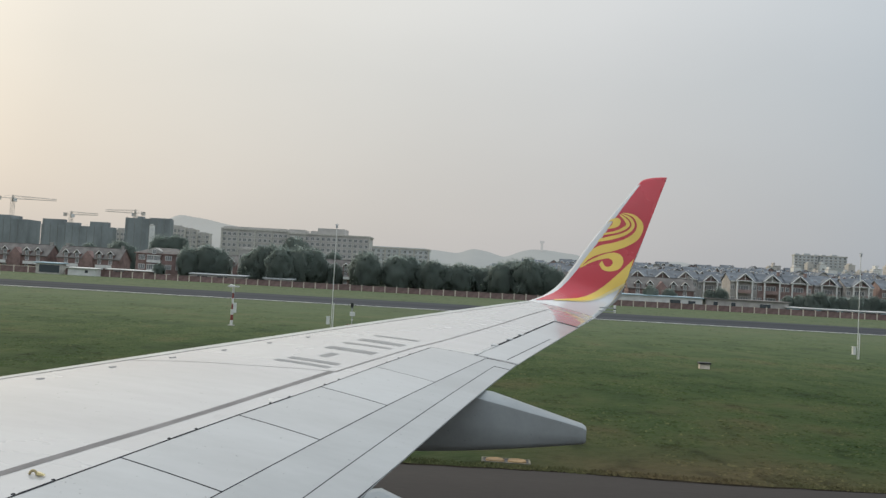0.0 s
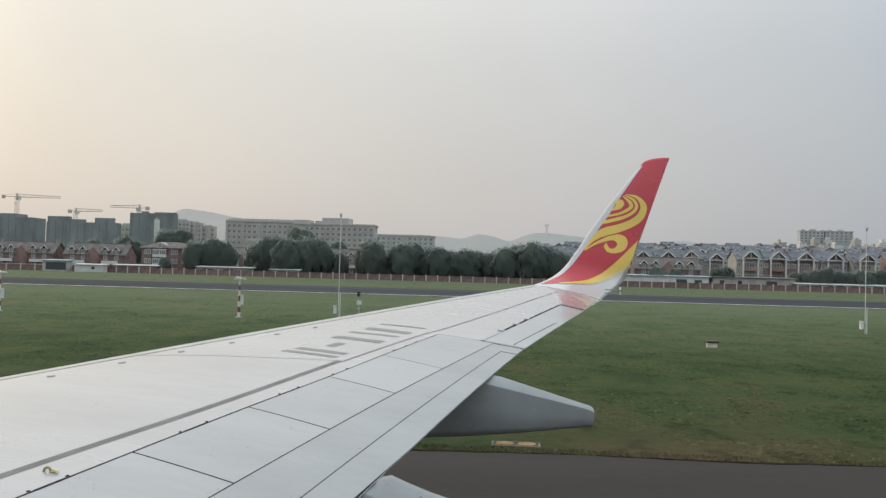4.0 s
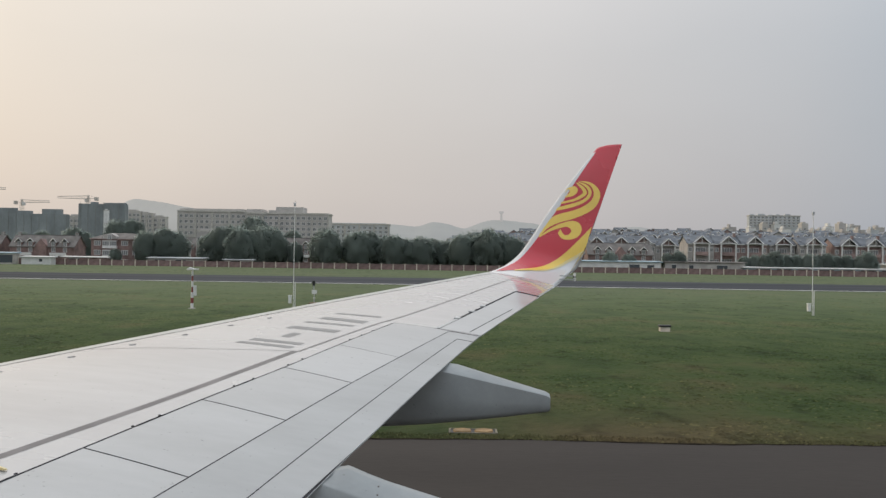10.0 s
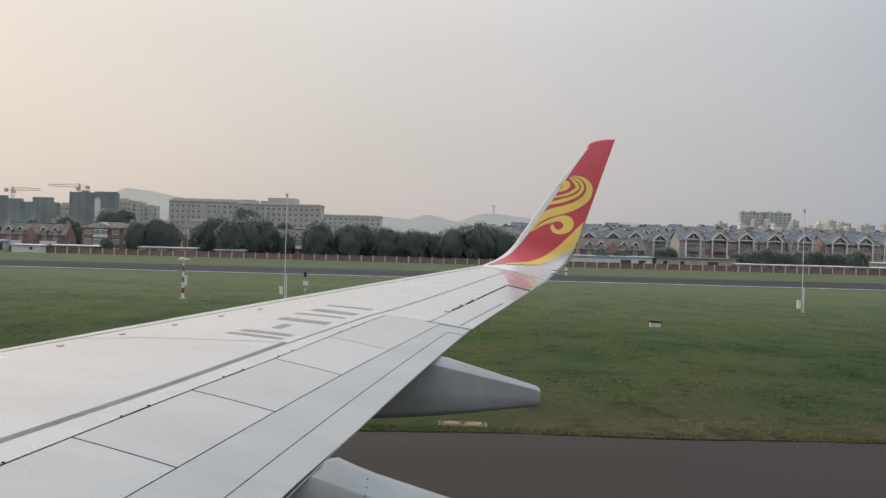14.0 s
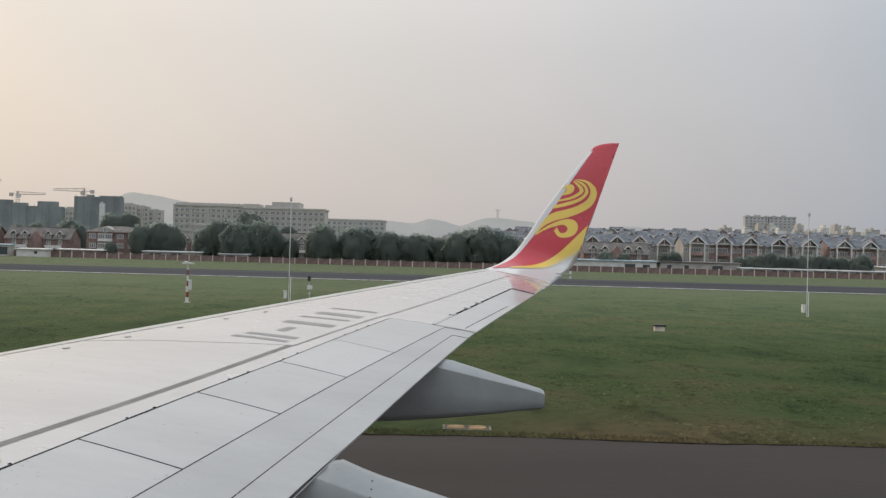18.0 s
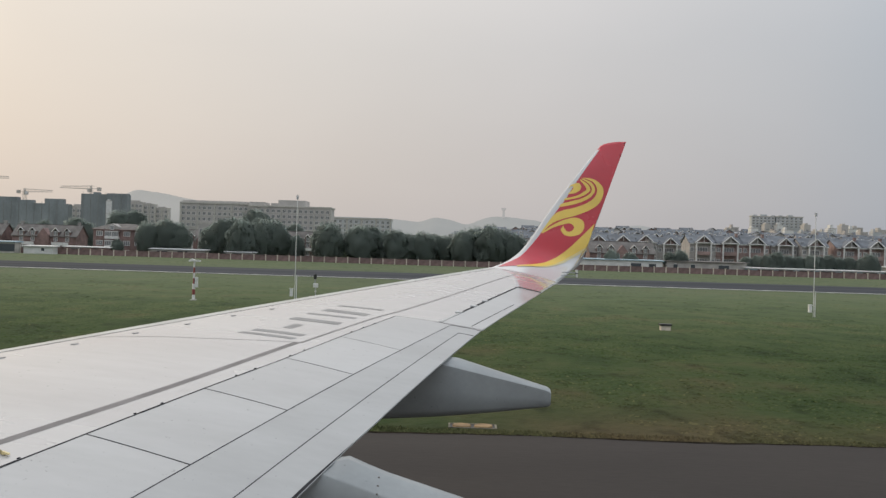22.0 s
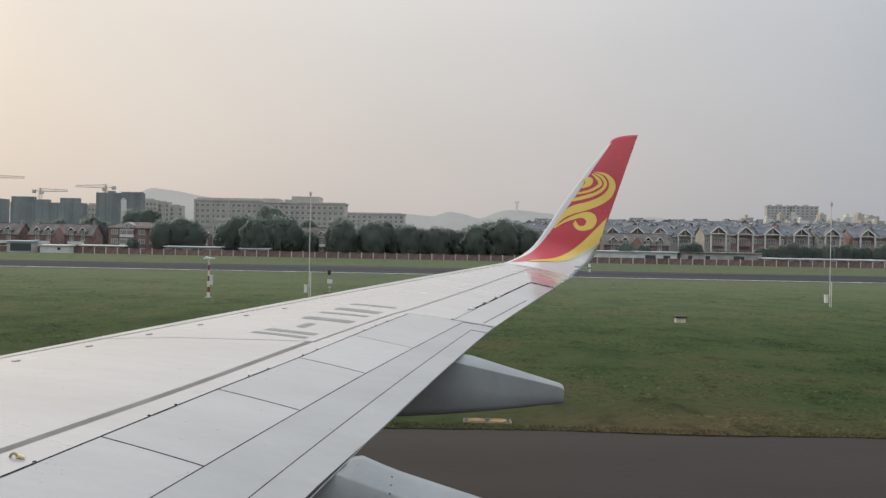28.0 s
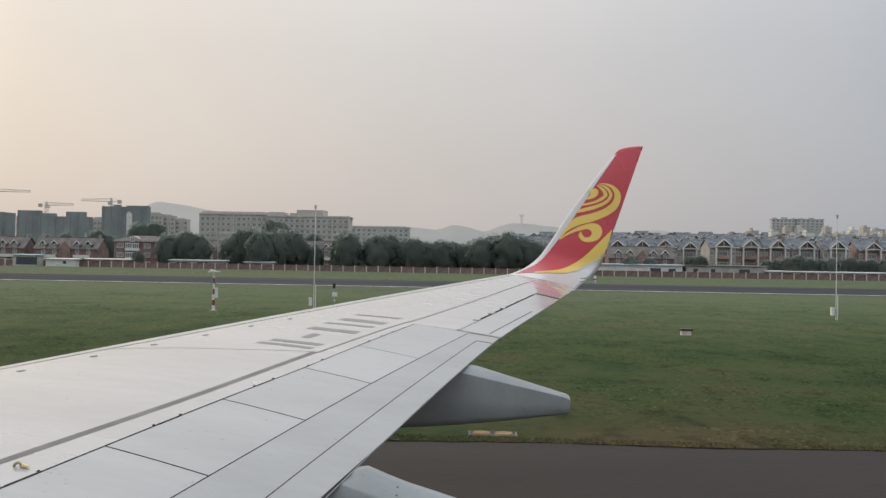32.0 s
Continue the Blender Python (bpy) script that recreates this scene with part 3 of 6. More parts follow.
for y0, y1 in ((4.95, 5.16), (6.08, 6.30), (7.13, 7.34)):
    part("spoiler_hinge_gap", wing_patch(table_line(SPOILER_FRONT, -0.0034), table_line(SPOILER_FRONT, 0.0020), y0, y1, 4, 1, 0.0085), SEAL, wing)
ring_at = wing_point(5.19, 0.557)
bm = bmesh.new()
rows = []
for k in range(15):
    a = math.pi * k / 14
    out = Vector((math.cos(a), 0.12 * math.cos(a), math.sin(a) * 1.15))
    rows.append([bm.verts.new(ring_at + Vector((-0.02, 0, 0.004)) + out * (0.020 + 0.0075 * math.cos(q)) + Vector((0, 1, 0)) * 0.007 * math.sin(q)) for q in [2 * math.pi * j / 8 for j in range(8)]])
for p, q in zip(rows, rows[1:]):
    for k in range(8):
        bm.faces.new((p[k], p[(k + 1) % 8], q[(k + 1) % 8], q[k]))
bm.faces.new(rows[0])
bm.faces.new(rows[-1])
part("tie_down_ring", bm, BRASS, wing, "dull brass tie-down ring", True)
bm = bmesh.new()
prism(bm, [(0.004, 0.003), (0.050, 0.002), (0.044, 0.010), (0.008, 0.022)], "y", -0.010, 0.010)
bmesh.ops.translate(bm, verts=bm.verts, vec=ring_at)
part("tie_down_lug", bm, YELLOW_FADE, wing, "pale yellow lug of the ring")

# the registration stands as plain grey bars
for y0, y1, v0, v1, lean in ((8.40, 8.475, 0.335, 0.520, -0.03), (8.55, 8.64, 0.345, 0.520, -0.03), (8.80, 9.01, 0.398, 0.432, -0.02), (9.20, 9.33, 0.325, 0.520, -0.04), (9.55, 9.62, 0.314, 0.516, -0.02), (9.80, 9.93, 0.318, 0.520, -0.06), (10.17, 10.24, 0.303, 0.516, -0.02)):
    part("marking_bar", wing_patch(one(v0), one(v1), y0, y1, 3, 8, 0.004, 0.0, lambda s, t, k=lean: k * t), LETTER_GREY, wing, "dark grey painted bar")

# winglet: stations of y, leading edge x z, trailing edge x z
STATIONS = [(15.05, 0.508, 3.713, 1.7, 3.5015), (15.3, 0.638, 3.73, 1.767, 3.51), (15.80, 0.950, 3.844, 2.036, 3.680), (16.02, 1.187, 4.038, 2.235, 3.839), (16.10, 1.405, 4.334, 2.389, 4.222), (16.20, 1.702, 4.789, 2.554, 4.652), (16.33, 2.155, 5.409, 2.796, 5.336), (16.52, 2.586, 5.951, 3.062, 6.058)]


def station(u):
    i = min(int(u), len(STATIONS) - 2)
    t = u - i
    a, b, c, d = (STATIONS[k] for k in (max(i - 1, 0), i, i + 1, min(i + 2, len(STATIONS) - 1)))
    return [0.5 * (2 * q + (r - p) * t + (2 * p - 5 * q + 4 * r - s) * t * t + (3 * q - p - 3 * r + s) * t ** 3) for p, q, r, s in zip(a, b, c, d)]


bm = bmesh.new()
NS, NC = 60, 18
rings = []
for i in range(NS + 1):
    u = 1 + 6 * i / NS
    y, xl, zl, xt, zt = station(u)
    y2, xl2, zl2, xt2, zt2 = station(min(u + 0.02, 7))
    y1, xl1, zl1, xt1, zt1 = station(max(u - 0.02, 0))
    nose, tail = Vector((xl, y, zl)), Vector((xt, y, zt))
    spanwise = Vector((0, y2 - y1, (zl2 + zt2 - zl1 - zt1) / 2)).normalized()
    across = Vector((0, spanwise.z, -spanwise.y))
    chord = (tail - nose).length
    ring = []
    for side in (-1, 1):
        order = range(NC + 1) if side < 0 else range(NC - 1, 0, -1)
        for j in order:
            c = (j / NC) ** 1.5
            half = chord * 0.16 * (math.sqrt(c) * (1 - c)) * (1 - 0.4 * c) + 0.004
            if side < 0:
                w = min(1.0, (u - 1) / 1.3)
                w = w * w * (3 - 2 * w)
                half = 0.09 * chord * c * (1 - c) * (1 - w) + half * w
            base = nose.lerp(tail, c)
            # the tip's end is slightly rounded
            crown = max(0.0, u - 6.6) / 0.4
            base += spanwise * 0.095 * c ** 0.6 * (1 - c) * crown
            ring.append(bm.verts.new(base + across * side * half))
    rings.append(ring)
for a, b in zip(rings, rings[1:]):
    for k in range(len(a)):
        bm.faces.new((a[k], b[k], b[(k + 1) % len(b)], a[(k + 1) % len(a)])).material_index = 1 if b is rings[-1] or b is rings[-2] else 0
bm.faces.new(rings[-1][::-1]).material_index = 1
bmesh.ops.recalc_face_normals(bm, faces=bm.faces)
from mathutils.bvhtree import BVHTree
winglet_tree = BVHTree.FromBMesh(bm)
winglet = part("winglet", bm, TIP_WHITE, wing, "upswept wing tip painted red, yellow and white", True)
winglet.data.materials.append(RED_PAINT)


def painted_band(name, edge_a, edge_b, mat, lift_off, n=48, across=6):
    """Paint between two smooth edges drawn in the winglet's side view (x, z), laid on its inner face."""
    a, b = smooth_line([(x, z, 0) for x, z in edge_a], n), smooth_line([(x, z, 0) for x, z in edge_b], n)
    bm = bmesh.new()
    rows = []
    for p, q in zip(a, b):
        row = []
        for k in range(across + 1):
            c = p.lerp(q, k / across)
            hit, normal, _, _ = winglet_tree.ray_cast(Vector((c.x, 12.0, c.y)), Vector((0, 1, 0)))
            if hit is None:
                hit, normal, _, _ = winglet_tree.find_nearest(Vector((c.x, 15.2 + 0.42 * (c.y - 3.6), c.y)))
            if normal.y > 0.2:
                normal = -normal
            row.append(bm.verts.new(hit + normal * lift_off + Vector((0, -lift_off * 0.5, lift_off * 0.5))))
        rows.append(row)
    for r, s in zip(rows, rows[1:]):
        for k in range(across):
            bm.faces.new((r[k], s[k], s[k + 1], r[k + 1]))
    return part(name, bm, mat, winglet, "", True)


painted_band("red_field", [(0.779, 3.752), (1.117, 3.9), (1.327, 4.09), (1.541, 4.372), (1.728, 4.647), (1.937, 4.939), (2.148, 5.278), (2.384, 5.624), (2.62, 5.954)],
             [(0.758, 3.741), (1.277, 3.781), (1.717, 3.868), (2.151, 4.161), (2.47, 4.449), (2.604, 4.726), (2.743, 5.085), (2.915, 5.537), (3.094, 6.054)], RED_PAINT, 0.003, 70, 14)
painted_band("yellow_sweep", [(1.079, 3.764), (1.52, 3.812), (1.766, 3.904), (1.968, 4.044), (2.19, 4.25), (2.48, 4.54)],
             [(1.082, 3.749), (1.617, 3.77), (1.868, 3.843), (2.015, 3.925), (2.18, 4.02), (2.36, 4.14)], YELLOW_PAINT, 0.006)
painted_band("yellow_fade", [(1.35, 3.757), (1.617, 3.768), (1.868, 3.841), (2.015, 3.923), (2.18, 4.018), (2.36, 4.138)],
             [(1.36, 3.752), (1.63, 3.752), (1.89, 3.816), (2.04, 3.892), (2.2, 3.982), (2.37, 4.095)], YELLOW_FADE, 0.0055)
painted_band("yellow_swirl", [(2.225, 5.359), (2.449, 5.340), (2.600, 5.232), (2.636, 5.089), (2.559, 4.907), (2.386, 4.777), (2.133, 4.670), (1.879, 4.596), (1.680, 4.491), (1.542, 4.332)],
             [(2.269, 5.352), (2.447, 5.287), (2.520, 5.153), (2.473, 5.011), (2.316, 4.893), (2.112, 4.813), (1.912, 4.760), (1.764, 4.687), (1.652, 4.546), (1.530, 4.364)], YELLOW_PAINT, 0.006)
painted_band("yellow_swirl", [(2.248, 5.345), (2.411, 5.281), (2.482, 5.159), (2.432, 5.042), (2.289, 4.942), (2.064, 4.862), (1.830, 4.811)],
             [(2.237, 5.336), (2.368, 5.254), (2.424, 5.157), (2.375, 5.062), (2.240, 4.983), (2.056, 4.926), (1.873, 4.873)], YELLOW_PAINT, 0.006)
painted_band("yellow_swirl", [(2.225, 5.327), (2.347, 5.245), (2.397, 5.149), (2.341, 5.078), (2.217, 5.009), (2.069, 4.967), (1.923, 4.938)],
             [(2.204, 5.320), (2.292, 5.221), (2.326, 5.149), (2.274, 5.100), (2.170, 5.038), (2.058, 5.002), (1.943, 4.977)], YELLOW_PAINT, 0.006)
painted_band("yellow_disc", [(2.010, 5.154), (2.042, 5.214), (2.113, 5.247), (2.185, 5.259), (2.232, 5.208), (2.210, 5.133), (2.127, 5.079), (2.009, 5.054)],
             [(2.008, 5.142), (2.038, 5.193), (2.061, 5.201), (2.078, 5.198), (2.093, 5.185), (2.082, 5.142), (2.036, 5.094), (1.999, 5.067)], YELLOW_PAINT, 0.006)
painted_band("yellow_curl", [(1.530, 4.339), (1.712, 4.480), (1.927, 4.588), (2.130, 4.637), (2.259, 4.591), (2.295, 4.475), (2.226, 4.356), (2.075, 4.301), (1.936, 4.323), (1.868, 4.414)],
             [(1.542, 4.332), (1.747, 4.449), (1.937, 4.513), (2.036, 4.528), (2.099, 4.489), (2.105, 4.441), (2.056, 4.389), (1.985, 4.385), (1.945, 4.430), (1.916, 4.487)], YELLOW_PAINT, 0.006)

# tail light at the tip
part("light_arm", boxes((1.84, 2.10, 15.42, 15.46, 3.670, 3.686), (1.82, 2.10, 15.38, 15.41, 3.616, 3.630)), FAIRING_PAINT, wing, "dark metal prongs")
part("tail_light", boxes((2.072, 2.105, 15.38, 15.46, 3.60, 3.73)), LAMP_GLASS, wing, "clear glass tail light")
part("light_bezel", boxes((2.068, 2.109, 15.376, 15.464, 3.655, 3.672)), SEAL, wing)

def canoe(y, x_front, x_tip, z_front, z_tip, deep, blunt, half, swell=0.0, joint=None, bevel=0.068, crisp=(2,)):
    """A flap track fairing: a long keel under the trailing edge with bevelled shoulders and a blunt tail."""
    bm = bmesh.new()
    rows = []
    for i in range(27):
        t = min(i, 25) / 25 - (0.012 if i == 25 else 0.0)
        x = x_front + (x_tip - x_front) * t
        top = z_front + (z_tip - z_front) * t + swell * math.sin(math.pi * t)
        bottom = top - (deep * (1 - t ** 1.2) + blunt * t ** 1.2)
        if joint is not None:
            top += 0.11 * max(0.0, joint - x)
        d = y - TIP_Y
        v = (x - 0.638 - 0.52 * d) / (1.129 - 0.25 * d)
        ridge = top
        if v < 1.02:
            top = min(top, wing_point(y, min(v, 1.0)).z - 0.03 - 0.25 * max(0.0, 0.97 - v))
        h = top - bottom
        w = half * (1 - 0.5 * t ** 1.4)
        c = min(0.2, 0.012 + bevel * (x_tip - x), 0.45 * h)
        inset = 0.012 if i == 26 else 0.0
        shoulder = min(ridge - c, top - 0.02) - inset
        w, top, bottom = w - inset, top - inset, bottom + inset
        c = top - shoulder
        h = top - bottom
        side = [(0.0, top), (0.13 * w, top), (0.20 * w, top - 0.05 * c), (0.94 * w, top - 0.90 * c), (w, top - c - 0.006), (w, top - 0.55 * h), (0.93 * w, bottom + 0.14 * h), (0.72 * w, bottom + 0.03 * h), (0.4 * w, bottom)]
        ring = [(-u, z) for u, z in side] + [(0.0, bottom)] + [(u, z) for u, z in reversed(side[1:])]
        rows.append([bm.verts.new((x, y + u, z)) for u, z in ring])
    n = len(rows[0])
    for a, b in zip(rows, rows[1:]):
        for k in range(n):
            bm.faces.new((a[k], a[(k + 1) % n], b[(k + 1) % n], b[k]))
    # crisp shoulder and keel edges, soft everywhere else
    for f in bm.faces:
        f.smooth = True
    for a, b in zip(rows, rows[1:]):
        for k in crisp:
            bm.edges.get((a[k], b[k])).smooth = False
            bm.edges.get((a[n - k], b[n - k])).smooth = False
    for ring in (rows[0], rows[-1]):
        bm.faces.new(ring)
    return bm


outer = part("flap_fairing", canoe(8.78, -1.5, 0.965, 3.43, 2.70, 1.055, 0.172, 0.25, -0.006, crisp=(2, 4)), FAIRING_PAINT, wing, "grey canoe-shaped fairing under the flap")
inner = part("flap_fairing", canoe(6.03, -1.7, 1.55, 2.892, 1.915, 0.95, 0.17, 0.27, 0.004, -0.45, 0.045), FAIRING_PAINT, wing, "grey canoe-shaped fairing under the flap")
inner_tree = BVHTree.FromPolygons([v.co for v in inner.data.vertices], [tuple(p.vertices) for p in inner.data.polygons])
for k in range(10):
    hit = inner_tree.ray_cast(Vector((-0.452, 4.5, 2.28 + 0.036 * k)), Vector((0, 1, 0)))[0]
    if hit:
        part("rivet", boxes((hit.x - 0.006, hit.x + 0.006, hit.y - 0.005, hit.y + 0.01, hit.z - 0.006, hit.z + 0.006)), STRIPE, inner)


# ---- cabin wall round the window seat ----
def cabin():
    """A closed tube of plain white wall, open at one window."""
    bm = bmesh.new()
    cy, cz, outer_r, inner_r = -1.6, 3.35, 1.94, 1.84
    low_a, high_a = math.asin((3.84 - cz) / outer_r), math.asin((4.24 - cz) / outer_r)
    angles = [low_a, (low_a + high_a) / 2, high_a] + [high_a + (2 * math.pi - high_a + low_a) * k / 26 for k in range(1, 26)]
    xs = [-9.0, -6.0, -3.0, -1.0, -0.21, 0.21, 1.0, 3.0, 6.0]
    def ring(r):
        return [[bm.verts.new((x, cy + r * math.cos(a), cz + r * math.sin(a))) for a in angles] for x in xs]
    out, inn = ring(outer_r), ring(inner_r)
    n = len(angles)
    for i in range(len(xs) - 1):
        for j in range(n):
            if i == 4 and j in (0, 1):
                continue
            k = (j + 1) % n
            bm.faces.new((out[i][j], out[i + 1][j], out[i + 1][k], out[i][k]))
            bm.faces.new((inn[i][k], inn[i + 1][k], inn[i + 1][j], inn[i][j]))
    for a, b in (((4, 0), (5, 0)), ((5, 0), (5, 1)), ((5, 1), (5, 2)), ((5, 2), (4, 2)), ((4, 2), (4, 1)), ((4, 1), (4, 0))):
        bm.faces.new((out[a[0]][a[1]], out[b[0]][b[1]], inn[b[0]][b[1]], inn[a[0]][a[1]]))
    for end in (0, len(xs) - 1):
        bm.faces.new(out[end])
        bm.faces.new(inn[end])
    return structure("cabin_wall", bm, TIP_WHITE, "plain white curved aircraft cabin wall with a window opening", "wall", True)


cabin()


# ---- ground, taxiway, runway ----
def rise(x, y):
    """Land beyond the airfield climbs gently, more towards the town's hill."""
    side = 1 / (1 + math.exp(-(x + 10) / 45))
    up = max(0.0, min(y, 760) - 300)
    fall = max(0.0, min(1.0, (1500 - y) / 700)) if y > 800 else 1.0
    return (0.018 + 0.031 * side) * up * fall


bm = bmesh.new()
GX = [-4500, -2500, -1400, -900] + [-640 + 20 * k for k in range(65)] + [900, 1400, 2500, 4500]
GY = [-400, -60, 0, 20, 60, 128, 180, 262] + [290 + 20 * k for k in range(27)] + [900, 1100, 1300, 1500, 2200, 3200, 4700]
grid = [[bm.verts.new((x, y, rise(x, y))) for x in GX] for y in GY]
for i in range(len(GY) - 1):
    for j in range(len(GX) - 1):
        bm.faces.new((grid[i][j], grid[i][j + 1], grid[i + 1][j + 1], grid[i + 1][j]))
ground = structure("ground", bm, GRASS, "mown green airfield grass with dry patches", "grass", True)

EDGE_Y = 20.0
bm = bmesh.new()
rows = []
for k in range(401):
    x = -200 + k
    rows.append([bm.verts.new((x, -28, 0.03)), bm.verts.new((x, EDGE_Y - 1.2, 0.03)), bm.verts.new((x, EDGE_Y + 0.10 * math.sin(x * 0.9) + 0.08 * noise.noise((x * 1.7, 0, 0)), 0.012))])
for a, b in zip(rows, rows[1:]):
    for k in range(2):
        bm.faces.new((a[k], b[k], b[k + 1], a[k + 1]))
structure("taxiway", bm, ASPHALT, "worn grey-brown asphalt taxiway shoulder", "taxiway")
# dark strip painted for the shadow line between the asphalt and the sward
bm = bmesh.new()
rows = []
for k in range(601):
    x = -60 + 0.2 * k
    mid = EDGE_Y + 0.10 * math.sin(x * 0.9) + 0.08 * noise.noise((x * 1.7, 0, 0))
    gap = 0.05 + 0.05 * noise.noise((x * 0.8, 3, 0)) + 0.04 * noise.noise((x * 3.1, 5, 0))
    rows.append((bm.verts.new((x, mid - 0.05 - 0.5 * max(0, gap), 0.019)), bm.verts.new((x, mid + 0.03 + max(0, gap), 0.016))))
for a, b in zip(rows, rows[1:]):
    bm.faces.new((a[0], b[0], b[1], a[1]))
structure("edge_shadow", bm, EDGE_SHADE, "dark painted shadow line along the asphalt edge", "soil")
structure("runway", boxes((-2200, 2200, 125.6, 164, -0.2, 0.03)), RUNWAY_ASPHALT, "dark asphalt runway across the grass", "runway")
runway_line = structure("runway_edge_line", boxes((-2200, 2200, 126.6, 127.5, 0.0, 0.036)), LINE_PAINT, "white painted runway edge line", "marking")


def crack(x, wander, seed):
    """Filled crack across the asphalt."""
    rng = random.Random(seed)
    bm = bmesh.new()
    rows = []
    for k in range(26):
        y = 7.0 + 0.5 * k
        x += rng.uniform(-0.16, 0.16) + wander
        w = rng.uniform(0.02, 0.05)
        rows.append((bm.verts.new((x - w, y, 0.036 if y < 18.5 else 0.03)), bm.verts.new((x + w, y, 0.036 if y < 18.5 else 0.03))))
    for a, b in zip(rows, rows[1:]):
        bm.faces.new((a[0], a[1], b[1], b[0]))
    return structure("crack", bm, CRACK_FILL, "dark tar-filled crack in the asphalt", "crack")


for k, x in enumerate((-113, -104, -74, -60, 45, 62, 84, 92)):
    crack(x, 0.04 if k % 2 else -0.03, 70 + k)


# standing tufts over the strip, too many to count
def grass_tufts(name, count, x0, x1, y0, y1, tall, wide, seed, label, thin_out=0.0, crowd=1.5):
    """Low ragged tufts; they thin out with the distance and gather in drifts."""
    rng = np.random.default_rng(seed)
    xs, ys = rng.uniform(x0, x1, count), y0 + (y1 - y0) * rng.uniform(0, 1, count) ** crowd
    drift = np.array([0.5 + 0.5 * noise.noise((x * 0.22, y * 0.16, seed)) + 0.22 * noise.noise((x * 0.9, y * 0.6, seed)) for x, y in zip(xs, ys)])
    keep = drift > thin_out
    xs, ys, drift = xs[keep], ys[keep], drift[keep]
    n, sides = len(xs), 5
    size = rng.uniform(0.5, 1.15, n) * (0.55 + 0.75 * drift)
    turn = rng.uniform(0, 2 * np.pi, n)[:, None] + np.arange(sides) * 2 * np.pi / sides + rng.uniform(-0.4, 0.4, (n, sides))
    reach = wide * size[:, None] * rng.uniform(0.6, 1.3, (n, sides))
    verts = np.zeros((n, sides + 1, 3))
    verts[:, :, 0], verts[:, :, 1] = xs[:, None], ys[:, None]
    verts[:, 1:, 0] += reach * np.cos(turn)
    verts[:, 1:, 1] += reach * np.sin(turn)
    verts[:, 1:, 2] = -0.004
    verts[:, 0, :2] += rng.uniform(-0.5, 0.5, (n, 2)) * wide * size[:, None]
    verts[:, 0, 2] = tall * size * rng.uniform(0.5, 1.3, n)
    base = np.arange(n)[:, None] * (sides + 1)
    k = np.arange(sides)[None, :]
    faces = np.stack([np.broadcast_to(base, (n, sides)), base + 1 + k, base + 1 + (k + 1) % sides], axis=2).reshape(-1, 3)
    me = bpy.data.meshes.new(name)
    me.from_pydata(verts.reshape(-1, 3).tolist(), [], faces.tolist())
    me.materials.append(GRASS_TUFT)
    # blades catch the sky like the sward that they stand in
    up = rng.normal(0, 0.18, (n * (sides + 1), 3)) + (0, 0, 1)
    me.normals_split_custom_set_from_vertices((up / np.linalg.norm(up, axis=1, keepdims=True)).tolist())
    return tagged(new(name, me), label, "grass", kind="stuff")


grass_tufts("grass_tufts", 60000, -32, 42, 20.15, 62, 0.034, 0.13, 3, "short green grass tufts beside the taxiway", 0.36)
grass_tufts("grass_verge", 9000, -20, 28, 20.04, 20.5, 0.06, 0.06, 4, "ragged grass along the asphalt edge", 0.35, 1.0)
grass_tufts("grass_weeds", 14000, -75, 75, 58, 126, 0.06, 0.34, 5, "coarser weeds scattered over the airfield grass", 0.52, 1.2)
grass_tufts("grass_far_strip", 9000, -130, 140, 166, 256, 0.10, 0.75, 6, "coarse weeds between the runway and the wall", 0.55, 1.0)


# ---- boundary wall ----
FENCE_Y = 258.5
fence = tagged(thing("boundary_wall", pose(0, FENCE_Y, 0), "long red-brown brick boundary wall with cream posts", "wall", kind="structure"))
PITCH = 3.35
panel_me = finish(boxes((0.16, PITCH - 0.16, -0.10, 0.10, -0.1, 1.50), (0.14, PITCH - 0.14, -0.15, 0.15, 1.50, 1.60)), "panel", FENCE_BRICK)
post_me = finish(boxes((-0.15, 0.15, -0.19, 0.19, -0.1, 1.66), (-0.18, 0.18, -0.23, 0.23, 1.66, 1.76)), "post", FENCE_POST)
for k in range(-39, 52):
    part("panel", panel_me, None, fence, at=pose(k * PITCH, 0, 0))
    part("post", post_me, None, fence, at=pose(k * PITCH, 0, 0))
# past the sheds the bays are wider, under a pale coping
WIDE = 4.3
wide_me = finish(boxes((0.18, WIDE - 0.18, -0.10, 0.10, -0.1, 1.72)), "panel", FENCE_BRICK)
coping_me = finish(boxes((0.18, WIDE - 0.18, -0.15, 0.15, 1.722, 1.86)), "coping", FENCE_POST)
pier_me = finish(boxes((-0.18, 0.18, -0.21, 0.21, -0.1, 1.90), (-0.21, 0.21, -0.24, 0.24, 1.902, 1.99)), "post", FENCE_POST)
for k in range(1, 42):
    at = pose(-39 * PITCH - k * WIDE, 0, 0)
    part("panel", wide_me, None, fence, at=at)
    part("coping", coping_me, None, fence, at=at)
    part("post", pier_me, None, fence, at=at)


